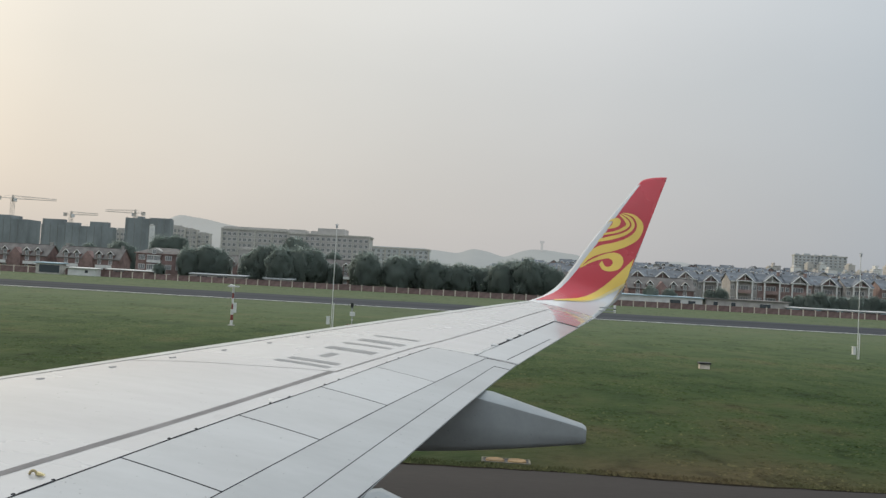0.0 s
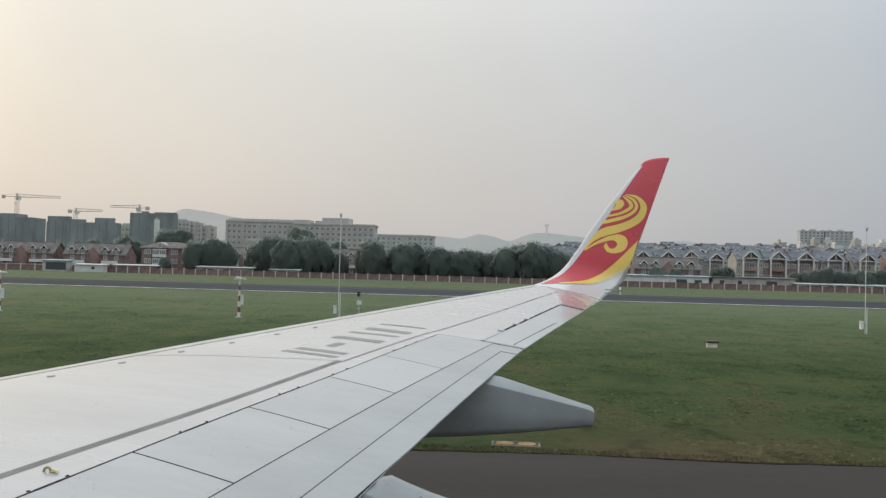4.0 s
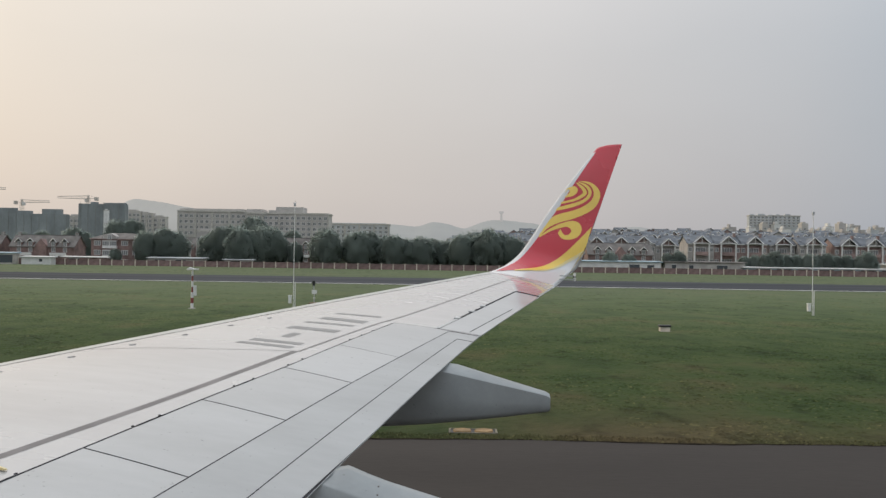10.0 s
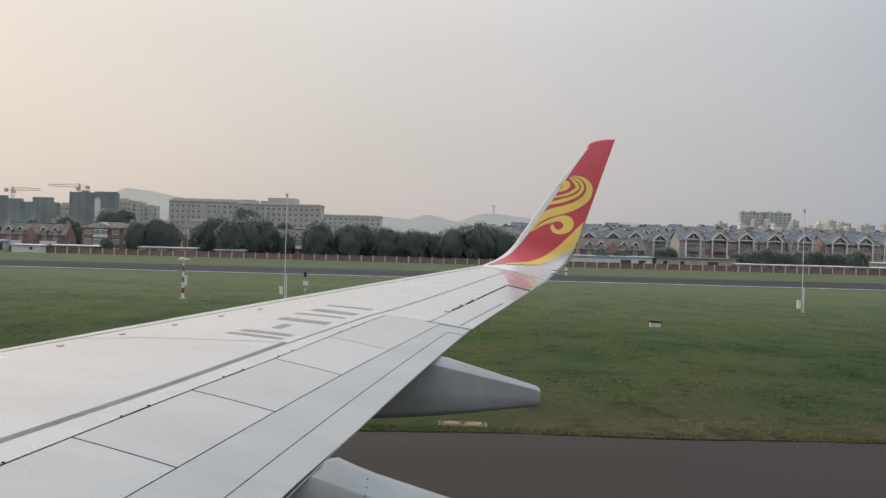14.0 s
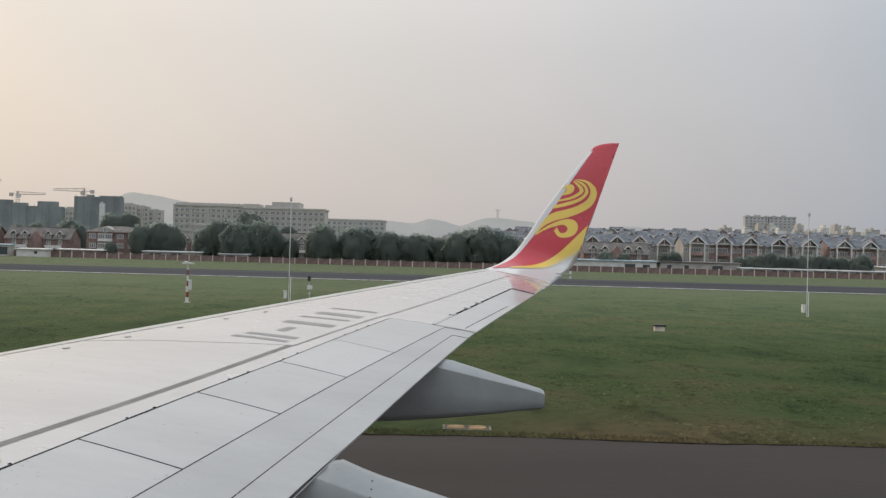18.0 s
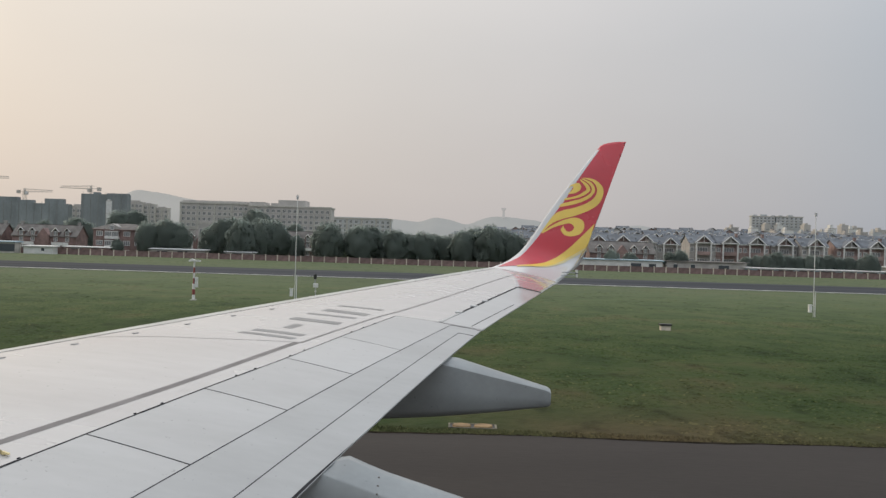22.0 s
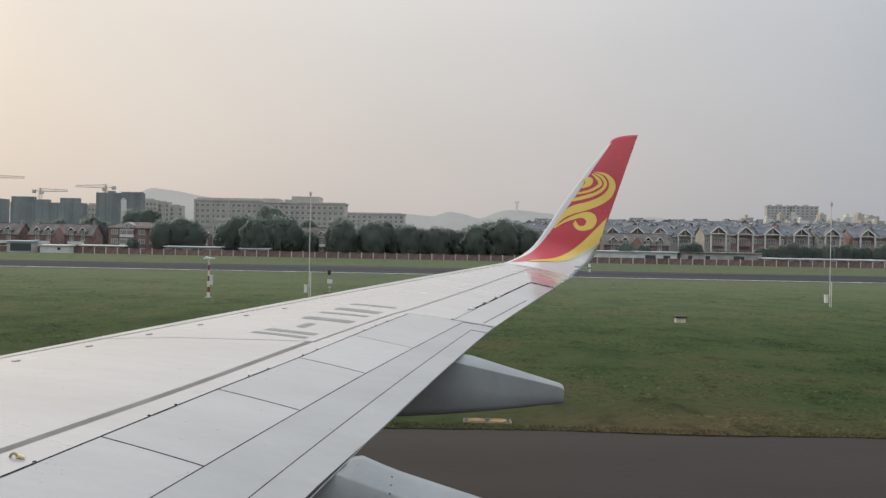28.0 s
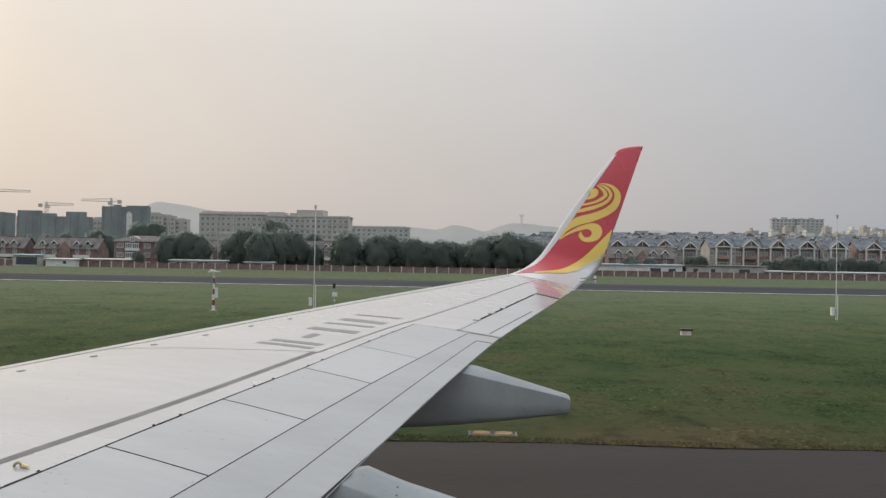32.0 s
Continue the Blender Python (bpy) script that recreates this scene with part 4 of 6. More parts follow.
# ---- trees ----
def tree_parts(seed, height, spread):
    rng = random.Random(seed)
    bm = bmesh.new()
    trunk_h = height * 0.45
    steps = [Vector((0, 0, -0.2))]
    for k in range(1, 5):
        steps.append(Vector((rng.uniform(-0.15, 0.15) * k, rng.uniform(-0.15, 0.15) * k, trunk_h * k / 4)))
    for k in range(4):
        r0, r1 = 0.28 * (1 - 0.17 * k), 0.28 * (1 - 0.17 * (k + 1))
        d = steps[k + 1] - steps[k]
        rot = d.to_track_quat("Z", "Y").to_matrix().to_4x4()
        bmesh.ops.create_cone(bm, segments=8, radius1=r0, radius2=r1, depth=d.length, matrix=Matrix.Translation((steps[k] + steps[k + 1]) / 2) @ rot)
    heads = []
    for k in range(11):
        a = k * 2.4 + rng.uniform(-0.4, 0.4)
        z = height * rng.uniform(0.16, 0.86)
        r = spread * (0.5 + 0.5 * math.sin(math.pi * min(1, z / height * 0.95))) * rng.uniform(0.45, 0.85)
        tip = Vector((math.cos(a) * r, math.sin(a) * r, z))
        start = steps[2].lerp(steps[4], rng.random())
        bar(bm, start, tip, 0.11, 5)
        heads.append((tip, rng.uniform(0.9, 1.7)))
    heads += [(Vector((rng.uniform(-0.5, 0.5), rng.uniform(-0.5, 0.5), height * q)), rng.uniform(1.0, 1.6)) for q in (0.25, 0.45, 0.6, 0.75, 0.88)]
    crown_v, crown_f, facing = [], [], []
    phase = [rng.uniform(0, 6.28) for _ in range(4)]

    def leaf(c, out, s, loose):
        # a leaf lies along the crown's surface, a little askew
        u = out.orthogonal().normalized()
        u.rotate(Matrix.Rotation(rng.uniform(0, 6.28), 3, out))
        w = out.cross(u)
        u, w = (u + out * rng.gauss(0, loose)).normalized() * s, (w + out * rng.gauss(0, loose)).normalized() * s * 0.75
        n = len(crown_v)
        crown_v.extend((c - u, c - w, c + u, c + w))
        crown_f.append((n, n + 3, n + 2, n + 1) if u.cross(w).dot(out) < 0 else (n, n + 1, n + 2, n + 3))
        facing.extend([tuple((out + Vector((0, 0, 0.25))).normalized())] * 4)

    # a full lumpy dome down to the ground, then boughs that break its outline
    for _ in range(11000):
        d = Vector((rng.gauss(0, 1), rng.gauss(0, 1), rng.gauss(0, 1))).normalized()
        a = math.atan2(d.y, d.x)
        lump = 1 + 0.09 * math.sin(3 * a + 2.2 * d.z + phase[0]) + 0.07 * math.sin(5 * a - 5 * d.z + phase[1]) + 0.06 * math.sin(9 * d.z + 2 * a + phase[2]) + 0.05 * math.sin(11 * a + 7 * d.z + phase[3])
        lump *= rng.uniform(0.82, 1.02)
        c = Vector((d.x * spread * 0.95 * lump, d.y * spread * 0.95 * lump, height * (0.47 + 0.49 * d.z * lump)))
        if c.z < height * 0.05:
            continue
        leaf(c, Vector((d.x, d.y, d.z * 0.8)).normalized(), rng.uniform(0.13, 0.25), 0.35)
    for tip, r in heads:
        for _ in range(170):
            d = Vector((rng.gauss(0, 1), rng.gauss(0, 1), rng.gauss(0, 0.85))).normalized()
            c = tip + d * r * spread * 0.33 * rng.uniform(0.7, 1.1)
            if c.z > height * 0.06:
                leaf(c, (d + Vector((c.x, c.y, 0)) * (1.2 / spread)).normalized(), rng.uniform(0.12, 0.24), 0.4)
    me = bpy.data.meshes.new("crown")
    me.from_pydata([tuple(v) for v in crown_v], [], crown_f)
    me.materials.append(LEAF)
    # leaves turn their faces outwards from the bough they hang on
    me.normals_split_custom_set_from_vertices(facing)
    return finish(bm, "trunk", BARK), me


TREES = []
for seed, (h, s) in enumerate(((10.5, 4.2), (9.5, 3.8), (11.5, 4.6), (8.5, 4.0), (10.0, 3.2))):
    TREES.append((h, *tree_parts(seed + 11, h, s)))


def tree(x, y, top, kind, turn, label="dark green leafy tree behind the boundary wall", group="roadside trees"):
    h, trunk_me, crown_me = TREES[kind]
    ob = thing("tree", pose(x, y, rise(x, y), 0, 0, turn) @ Matrix.Scale(top / h, 4), label, "tree", group)
    part("trunk", trunk_me, None, ob)
    part("crown", crown_me, None, ob)
    return ob


rng = random.Random(5)
ROW = [(-91.5, 10.2), (-86.5, 11.2), (-83, 10.2), (-71.8, 10.6), (-69.5, 11.8), (-66.5, 12.2), (-62.5, 11.5), (-58, 12.2), (-54.4, 11.6),
       (-46.9, 7.6), (-38.6, 11.8), (-36.6, 11.0), (-29.4, 10.6), (-27.5, 10.6), (-24.5, 11.0), (-20.5, 9.6), (-17, 10.0), (-13.5, 9.0), (-9.5, 9.4), (-6, 9.2),
       (-2, 8.8), (2.5, 10.4), (6.5, 11.6), (10.5, 11.9), (14.5, 11.2), (18, 10.0)]
for k, (x, top) in enumerate(ROW):
    tree(x, 270 + rng.uniform(-3, 4), top, k % 5, 53 * k)
# bushes and lower trees among the terraces
for k, (x, top) in enumerate(((46, 6.2), (52, 5.4), (63, 6.0), (66, 6.6), (86, 5.4), (89, 5.8), (92, 6.0), (95, 5.8), (98, 6.2), (101, 6.0), (104, 6.4), (107, 6.2), (110, 6.6), (113, 6.0), (116, 6.2), (119, 6.0), (122, 5.6), (94.5, 7.0), (121, 7.2),
                                (-99, 4.8))):
    tree(x, 266.5 + rng.uniform(-1, 2), top, (k + 2) % 5, 71 * k, "low dark green tree in front of the terraces", "garden trees")
for k, (x, y, top) in enumerate(((-163.5, 442, 16.5), (-157.5, 445, 17), (-108, 470, 15), (-104, 476, 19), (-152, 455, 9), (-205, 430, 10), (-212, 428, 9), (-196, 432, 11), (-80, 455, 12))):
    tree(x, y, top, k % 5, 37 * k, "tall dark tree before the apartment blocks", "block trees")
for k, (x, top) in enumerate(((-122.5, 11.5), (-119.0, 10))):
    tree(x, 293, top, 4, 20 * k, "dark tree behind the brick houses", "back trees")
for k in range(26):
    tree(-142 - 9.0 * k + rng.uniform(-3, 3), 292 + rng.uniform(-5, 5), rng.uniform(6.5, 9.5), k % 5, 29 * k, "dark tree behind the brick houses", "back trees")


# ---- houses ----
def lattice(xs, zs, y0, y1, solid):
    """One connected frame: the solid cells of a grid in x and z, from y0 back to y1."""
    bm = bmesh.new()
    verts = {}

    def corner(i, j, y):
        if (i, j, y) not in verts:
            verts[i, j, y] = bm.verts.new((xs[i], y, zs[j]))
        return verts[i, j, y]

    nx, nz = len(xs) - 1, len(zs) - 1
    for i in range(nx):
        for j in range(nz):
            if not solid(i, j):
                continue
            bm.faces.new([corner(*q, y0) for q in ((i, j), (i + 1, j), (i + 1, j + 1), (i, j + 1))])
            bm.faces.new([corner(*q, y1) for q in ((i, j), (i, j + 1), (i + 1, j + 1), (i + 1, j))])
            for di, dj, p, q in ((-1, 0, (i, j + 1), (i, j)), (1, 0, (i + 1, j), (i + 1, j + 1)), (0, -1, (i, j), (i + 1, j)), (0, 1, (i + 1, j + 1), (i, j + 1))):
                if not (0 <= i + di < nx and 0 <= j + dj < nz and solid(i + di, j + dj)):
                    bm.faces.new((corner(*q, y0), corner(*p, y0), corner(*p, y1), corner(*q, y1)))
    return bm


def window_mesh(w, h, bars=1, pane=PANE):
    xs = [-w / 2, -w / 2 + 0.12]
    for k in range(bars):
        c = -w / 2 + w * (k + 1) / (bars + 1)
        xs += [c - 0.05, c + 0.05]
    xs += [w / 2 - 0.12, w / 2]
    frame_bm = lattice(xs, (0, 0.12, h - 0.12, h), -0.06, 0.04, lambda i, j: j != 1 or i % 2 == 0)
    return finish(frame_bm, "window", TRIM_WHITE), finish(boxes((-w / 2 + 0.1, w / 2 - 0.1, -0.01, 0.02, 0.1, h - 0.1)), "pane", pane)


WIN_SMALL, WIN_WIDE, WIN_BAY = window_mesh(1.2, 1.4, 1, PANE_HAZED), window_mesh(2.0, 1.5, 2, PANE_HAZED), window_mesh(3.2, 1.5, 3, PANE_HAZED)


def window(parent, kind, x, y, z):
    ob = part("window", kind[0], None, parent, at=pose(x, y, z))
    part("pane", kind[1], None, ob)
    return ob


def gable_roof(bm, x0, x1, y0, y1, z_eave, z_ridge, over=0.4, thick=0.22, along="x"):
    if along == "x":
        c = (y0 + y1) / 2
        s = (z_ridge - z_eave) / (c - y0)
        prism(bm, [(y0 - over, z_eave - over * s), (c, z_ridge), (y1 + over, z_eave - over * s), (y1 + over, z_eave - over * s + thick), (c, z_ridge + thick), (y0 - over, z_eave - over * s + thick)], "x", x0 - over, x1 + over)
    else:
        c = (x0 + x1) / 2
        s = (z_ridge - z_eave) / (c - x0)
        prism(bm, [(x0 - over, z_eave - over * s), (c, z_ridge), (x1 + over, z_eave - over * s), (x1 + over, z_eave - over * s + thick), (c, z_ridge + thick), (x0 - over, z_eave - over * s + thick)], "y", y0 - over, y1)
    return bm


def terrace_house(kind, far=False):
    """One bay of the slate-roofed terraces: cross gable on white posts over recessed balconies."""
    w, d, eave, ridge = (8.2, 10.5, 6.4, 9.6) if far else (8.2, 10.5, 8.5, 10.9)
    wall_mat = (HOUSE_CREAM, HOUSE_BRICK, HOUSE_CREAM)[kind]
    ob = thing("terrace_house", pose(0, 0, 0), ("cream rendered terrace house with blue-grey roof and white gable", "red-brown terrace house with blue-grey roof and white gable", "cream terrace house with brown balconies and slate roof")[kind], "house", "slate-roofed terraces")
    bm = boxes((0, w, 0, d, -2.5, eave))
    prism(bm, [(0.02, eave), (d / 2, ridge - 0.1), (d - 0.02, eave)], "x", 0.02, w - 0.02)
    part("wall", bm, wall_mat, ob)
    part("roof", gable_roof(bmesh.new(), 0, w, 0, d, eave, ridge, 0.35), ROOF_SLATE, ob)
    g0, g1, gz = (1.5, 6.4, 8.6) if far else (1.6, 6.3, 10.5)
    part("gable_roof", gable_roof(bmesh.new(), g0, g1, -1.5, d / 2 - 1.0, eave + 0.1, gz, 0.35, 0.2, "y"), ROOF_SLATE, ob)
    part("gable_wall", prism(bmesh.new(), [(g0 + 0.2, eave - 0.05), (g1 - 0.2, eave - 0.05), ((g0 + g1) / 2, gz - 0.1)], "y", -1.0, d / 2 - 1.5), (HOUSE_BRICK, HOUSE_CREAM, HOUSE_BRICK)[kind], ob)
    bm = bmesh.new()
    mid = (g0 + g1) / 2
    for a, b in (((g0 - 0.35, eave - 0.1), (mid, gz + 0.28)), ((g1 + 0.35, eave - 0.1), (mid, gz + 0.28))):
        bar(bm, (a[0], -1.9, a[1]), (b[0], -1.9, b[1]), 0.30)
    bar(bm, (g0, -1.85, eave), (g1, -1.85, eave), 0.26)
    bar(bm, (mid, -1.85, eave), (mid, -1.85, gz), 0.18)
    part("gable_frame", bm, TRIM_WHITE, ob, "white painted gable timbers")
    for x in (g0 + 0.1, g1 - 0.1) if not far else ():
        part("post", boxes((x - 0.2, x + 0.2, -1.95, -1.55, -2.5, eave)), TRIM_WHITE, ob)
    for z in ((1.2, 4.8) if not far else (3.0,)):
        part("balcony", boxes((g0 + 0.3, g1 - 0.3, -1.7, -1.55, z + 0.1, z + 1.05), (g0 + 0.3, g1 - 0.3, -1.7, 0.0, z - 0.08, z + 0.1)), HOUSE_BRICK, ob, "red-brown balcony front")
        window(ob, WIN_BAY, mid, -0.03, z + 0.95)
        if not far:
            window(ob, WIN_SMALL, 0.75, -0.03, z + 1.0)
            window(ob, WIN_SMALL, 7.3, -0.03, z + 1.0)
    part("eave_board", boxes((0, w, -0.42, -0.30, eave - 0.35, eave - 0.05)), TRIM_WHITE, ob)
    if far:
        for x in (1.0, 7.2):
            dormer = part("dormer", prism(bmesh.new(), [(x - 0.9, eave), (x + 0.9, eave), (x + 0.9, eave + 1.0), (x, eave + 1.9), (x - 0.9, eave + 1.0)], "y", 0.5, 3.6), (HOUSE_CREAM, TRIM_WHITE, HOUSE_BRICK)[kind], ob)
            bm = bmesh.new()
            for s in (-1, 1):
                bar(bm, (x + 1.1 * s, 0.3, eave + 0.9), (x, 0.3, eave + 2.1), 0.24)
            part("dormer_trim", bm, TRIM_WHITE, dormer)
        part("chimney", boxes((7.3, 7.8, 4.3, 4.9, ridge - 0.6, ridge + 0.5)), HOUSE_CREAM, ob)
    elif kind != 1:
        part("skylight", boxes((0.4, 1.2, 0, 0.9, 0, 0.06)), PANE, ob, at=pose(0, 1.4, eave + 1.05, math.degrees(math.atan2(ridge - eave, d / 2))))
    else:
        part("chimney", boxes((7.2, 7.9, 4.2, 5.0, ridge - 0.9, ridge + 0.8), (7.1, 8.0, 4.1, 5.1, ridge + 0.8, ridge + 0.95)), HOUSE_BRICK, ob)
    return ob


def brick_house():
    """A two-storey red brick row with dormers, brown roof and white balconies."""
    w, d, eave, ridge = 20.0, 9.0, 5.2, 8.6
    ob = thing("brick_house", pose(0, 0, 0), "red brick house row with brown roof, dormers and white trim", "house", "red brick houses")
    bm = boxes((0, w, 0, d, -1.5, eave))
    prism(bm, [(0.02, eave), (d / 2, ridge - 0.1), (d - 0.02, eave)], "x", 0.02, w - 0.02)
    part("wall", bm, ROW_BRICK, ob)
    part("roof", gable_roof(bmesh.new(), 0, w, 0, d, eave, ridge, 0.35), ROOF_BROWN, ob)
    for x in (2.8, 6.4, 13.6, 17.2):
        dormer = part("dormer", boxes((x - 0.9, x + 0.9, -0.1, 3.2, eave - 0.1, eave + 1.5)), ROW_BRICK, ob)
        bm = bmesh.new()
        gable_roof(bm, x - 0.9, x + 0.9, -0.2, 3.6, eave + 1.5, eave + 2.35, 0.25, 0.14, "y")
        part("dormer_roof", bm, ROOF_BROWN, dormer)
        bm = bmesh.new()
        for s in (-1, 1):
            bar(bm, (x + 1.2 * s, -0.5, eave + 1.25), (x, -0.5, eave + 2.5), 0.2)
        part("dormer_trim", bm, TRIM_WHITE, dormer)
        window(dormer, WIN_SMALL, x, -0.16, eave + 0.15)
    for x in (2.8, 6.4, 10.0, 13.6, 17.2):
        for z in (0.2, 2.9):
            window(ob, WIN_SMALL if x != 10.0 else WIN_WIDE, x, -0.04, z + 0.6)
    for x in (4.6, 15.4):
        part("balcony", boxes((x - 2.6, x + 2.6, -1.1, -1.0, 2.5, 3.3), (x - 2.6, x + 2.6, -1.1, 0, 2.35, 2.5)), TRIM_WHITE, ob, "white balcony front")
    part("wing_gable", prism(bmesh.new(), [(8.2, -1.5), (11.8, -1.5), (11.8, eave + 0.3), (10.0, eave + 2.4), (8.2, eave + 0.3)], "y", -0.9, 2.5), ROW_BRICK, ob)
    for x in (0.9, 19.1):
        part("chimney", boxes((x - 0.4, x + 0.4, 4.1, 4.9, ridge - 1.2, ridge + 0.9), (x - 0.5, x + 0.5, 4.0, 5.0, ridge + 0.9, ridge + 1.1)), HOUSE_CREAM, ob)
    part("ridge_tiles", boxes((0.2, w - 0.2, 4.35, 4.65, ridge + 0.15, ridge + 0.3)), ROOF_BROWN, ob)
    return ob


def bay_house():
    """Red brick corner house with white bay windows under a hipped roof."""
    ob = thing("bay_house", pose(0, 0, 0), "red brick house with white bay windows and hipped brown roof", "house")
    w, eave = 15.0, 8.4
    part("wall", boxes((0, w, 0, 9, -1.5, eave)), ROW_BRICK, ob)
    bm = bmesh.new()
    v = [bm.verts.new(p) for p in ((-0.5, -0.5, eave + 0.2), (w + 0.5, -0.5, eave + 0.2), (w + 0.5, 9.5, eave + 0.2), (-0.5, 9.5, eave + 0.2), (4, 4.5, eave + 2.0), (w - 4, 4.5, eave + 2.0))]
    for f in ((0, 1, 5, 4), (1, 2, 5), (2, 3, 4, 5), (3, 0, 4), (3, 2, 1, 0)):
        bm.faces.new([v[k] for k in f])
    part("roof", bm, ROOF_BROWN, ob)
    part("eave", boxes((-0.5, w + 0.5, -0.5, 9.5, eave - 0.02, eave + 0.2)), HOUSE_BRICK, ob, "thin red-brown eave")
    for z in (0.0, 2.8, 5.6):
        bay = part("bay", boxes((3.8, 8.0, -1.1, -0.02, z + 0.1, z + 0.85)), TRIM_WHITE, ob, "white rendered bay")
        part("bay_head", boxes((3.8, 8.0, -1.1, -0.02, z + 2.25, z + 2.45)), TRIM_WHITE, bay)
        window(bay, WIN_WIDE, 4.85, -0.95, z + 0.8)
        window(bay, WIN_WIDE, 6.95, -0.95, z + 0.8)
    gable = part("attic_gable", prism(bmesh.new(), [(3.9, eave + 0.2), (7.9, eave + 0.2), (7.9, eave + 0.9), (5.9, eave + 1.9), (3.9, eave + 0.9)], "y", -0.7, 3.5), HOUSE_CREAM, ob, "cream attic gable")
    window(gable, WIN_SMALL, 5.9, -0.74, eave + 0.0)
    for x in (1.9, 10.2, 13.2):
        for z in (0.4, 3.2, 6.0):
            window(ob, WIN_WIDE if x < 12 else WIN_SMALL, x, -0.04, z + 0.5)
    return ob


# first of each kind stands in place, the rest are copies
def rows_of_houses():
    kinds = [terrace_house(k % 3, k > 2) for k in range(6)]
    used = [False] * 6
    rng = random.Random(21)
    plan = []
    for y, x0, x1, turn in ((284, 73.4, 98, 0), (289, 100.5, 104, 0), (286, 109, 150, 0), (284, 154, 200, 0), (312, 24, 215, 0), (340, 6, 230, 0), (368, 10, 250, 0), (398, 5, 275, 0),
                            (430, 0, 295, 0), (466, 5, 315, 0), (506, 10, 340, 0), (550, 15, 370, 0), (600, 20, 400, 0)):
        x = x0
        while x < x1:
            plan.append((x, y + (rng.uniform(-2, 2) if y > 300 else (0, 4, 1.5)[len(plan) // 5 % 3]), rng.choice((0, 0, 1, 2)) if y > 300 else (0, 1, 1, 0)[len(plan) % 4]))
            if y > 300:
                x += 8.25 if rng.random() < 0.8 else 13.0
            else:
                x += 8.25 if len(plan) % 5 else 12.5
    for x, y, k in plan:
        k += 3 if y > 330 else 0
        m = pose(x, y, rise(x, y) + (0.8 if y < 300 else rng.uniform(-0.6, 1.2)), 0, 0, rng.uniform(-3, 3) if y > 300 else 0)
        if y > 330 and rng.random() < 0.35:
            m = pose(x + 9, y - 1, rise(x, y) + rng.uniform(-0.5, 1.0), 0, 0, 90)
        if used[k]:
            copy_thing(kinds[k], m)
        else:
            kinds[k].matrix_basis, used[k] = m, True


rows_of_houses()
first = brick_house()
first.matrix_basis = pose(-137.5, 281, 0)
for x in (-161, -184, -207, -230, -253, -276):
    copy_thing(first, pose(x, 281, 0))
copy_thing(first, pose(-62, 300, 0.6))
copy_thing(first, pose(-30, 305, 0.6))
copy_thing(first, pose(-94, 302, 0.2))
copy_thing(first, pose(20, 276, 0.2))
copy_thing(first, pose(42.5, 284, 0.2))
bay_house().matrix_basis = pose(-109, 273, -0.8)


# ---- sheds along the wall ----
def shed(x, y, length, deep, h, roof_mat, wall_mat, label, doors):
    ob = thing("shed", pose(x, y, 0), label, "shed")
    part("wall", boxes((0, length, 0, deep, -0.1, h)), wall_mat, ob)
    bm = bmesh.new()
    prism(bm, [(-0.5, h), (deep + 0.4, h + 0.02), (deep + 0.4, h + 0.42), (-0.5, h + 0.22)], "x", -0.5, length + 0.5)
    part("roof", bm, roof_mat, ob)
    for k, (a, w, z0, z1) in enumerate(doors):
        part("opening", boxes((a, a + w, -0.05, 0.03, z0, z1)), PANE, ob)
        part("lintel", boxes((a - 0.1, a + w + 0.1, -0.08, 0.04, z1, z1 + 0.12)), TRIM_WHITE, ob)
    return ob


shed(36.6, 262, 23.5, 6, 3.2, SHED_BLUE, SHED_WHITE, "long white shed with pale blue sheet roof", [(14.4, 3.0, 0.3, 2.5), (19.6, 2.0, 0.4, 2.4)])
shed(61.5, 263, 23, 5, 3.3, ROOF_BROWN, HOUSE_CREAM, "low brown service building behind the wall", [(2, 1.2, 1.4, 2.6), (7, 1.2, 1.4, 2.6), (15, 3.0, 1.2, 2.6)])
shed(84, 261, 48, 4, 2.0, SHED_WHITE, SHED_BLUE, "long low shelter with a white sheet roof", [(3 + 6 * k, 4.2, 0.3, 1.8) for k in range(7)])
shed(-121, 254, 8.2, 3.4, 2.0, SHED_WHITE, SHED_WHITE, "small white guard hut before the wall", [(5.0, 0.9, 0.8, 1.6)])
shed(-131, 255, 7.0, 4, 3.0, SHED_BLUE, CONCRETE, "grey shelter with blue sheet roof", [(1, 6.0, 0.4, 2.6)])
shed(-88, 262, 16, 4, 2.2, FACADE_GREY, HOUSE_CREAM, "low pale-roofed shelter under the trees", [(2, 3, 0.4, 1.9), (8, 3, 0.4, 1.9)])
shed(-66, 262, 8, 4, 2.0, FACADE_GREY, HOUSE_CREAM, "low pale-roofed shelter under the trees", [(2, 3, 0.4, 1.8)])
shed(-113, 262, 13, 4, 2.1, SHED_WHITE, HOUSE_BRICK, "low brick shelter with pale roof", [(2, 3, 0.4, 1.8)])
shed(128, 268, 26, 5, 3.4, SHED_WHITE, HOUSE_CREAM, "low cream service building behind the wall", [(2, 2, 1, 2.6), (8, 2, 1, 2.6), (14, 2, 1, 2.6)])


# ---- apartment and building-site blocks ----
BLOCK_WIN = window_mesh(1.8, 1.7, 1, PANE_HAZED)


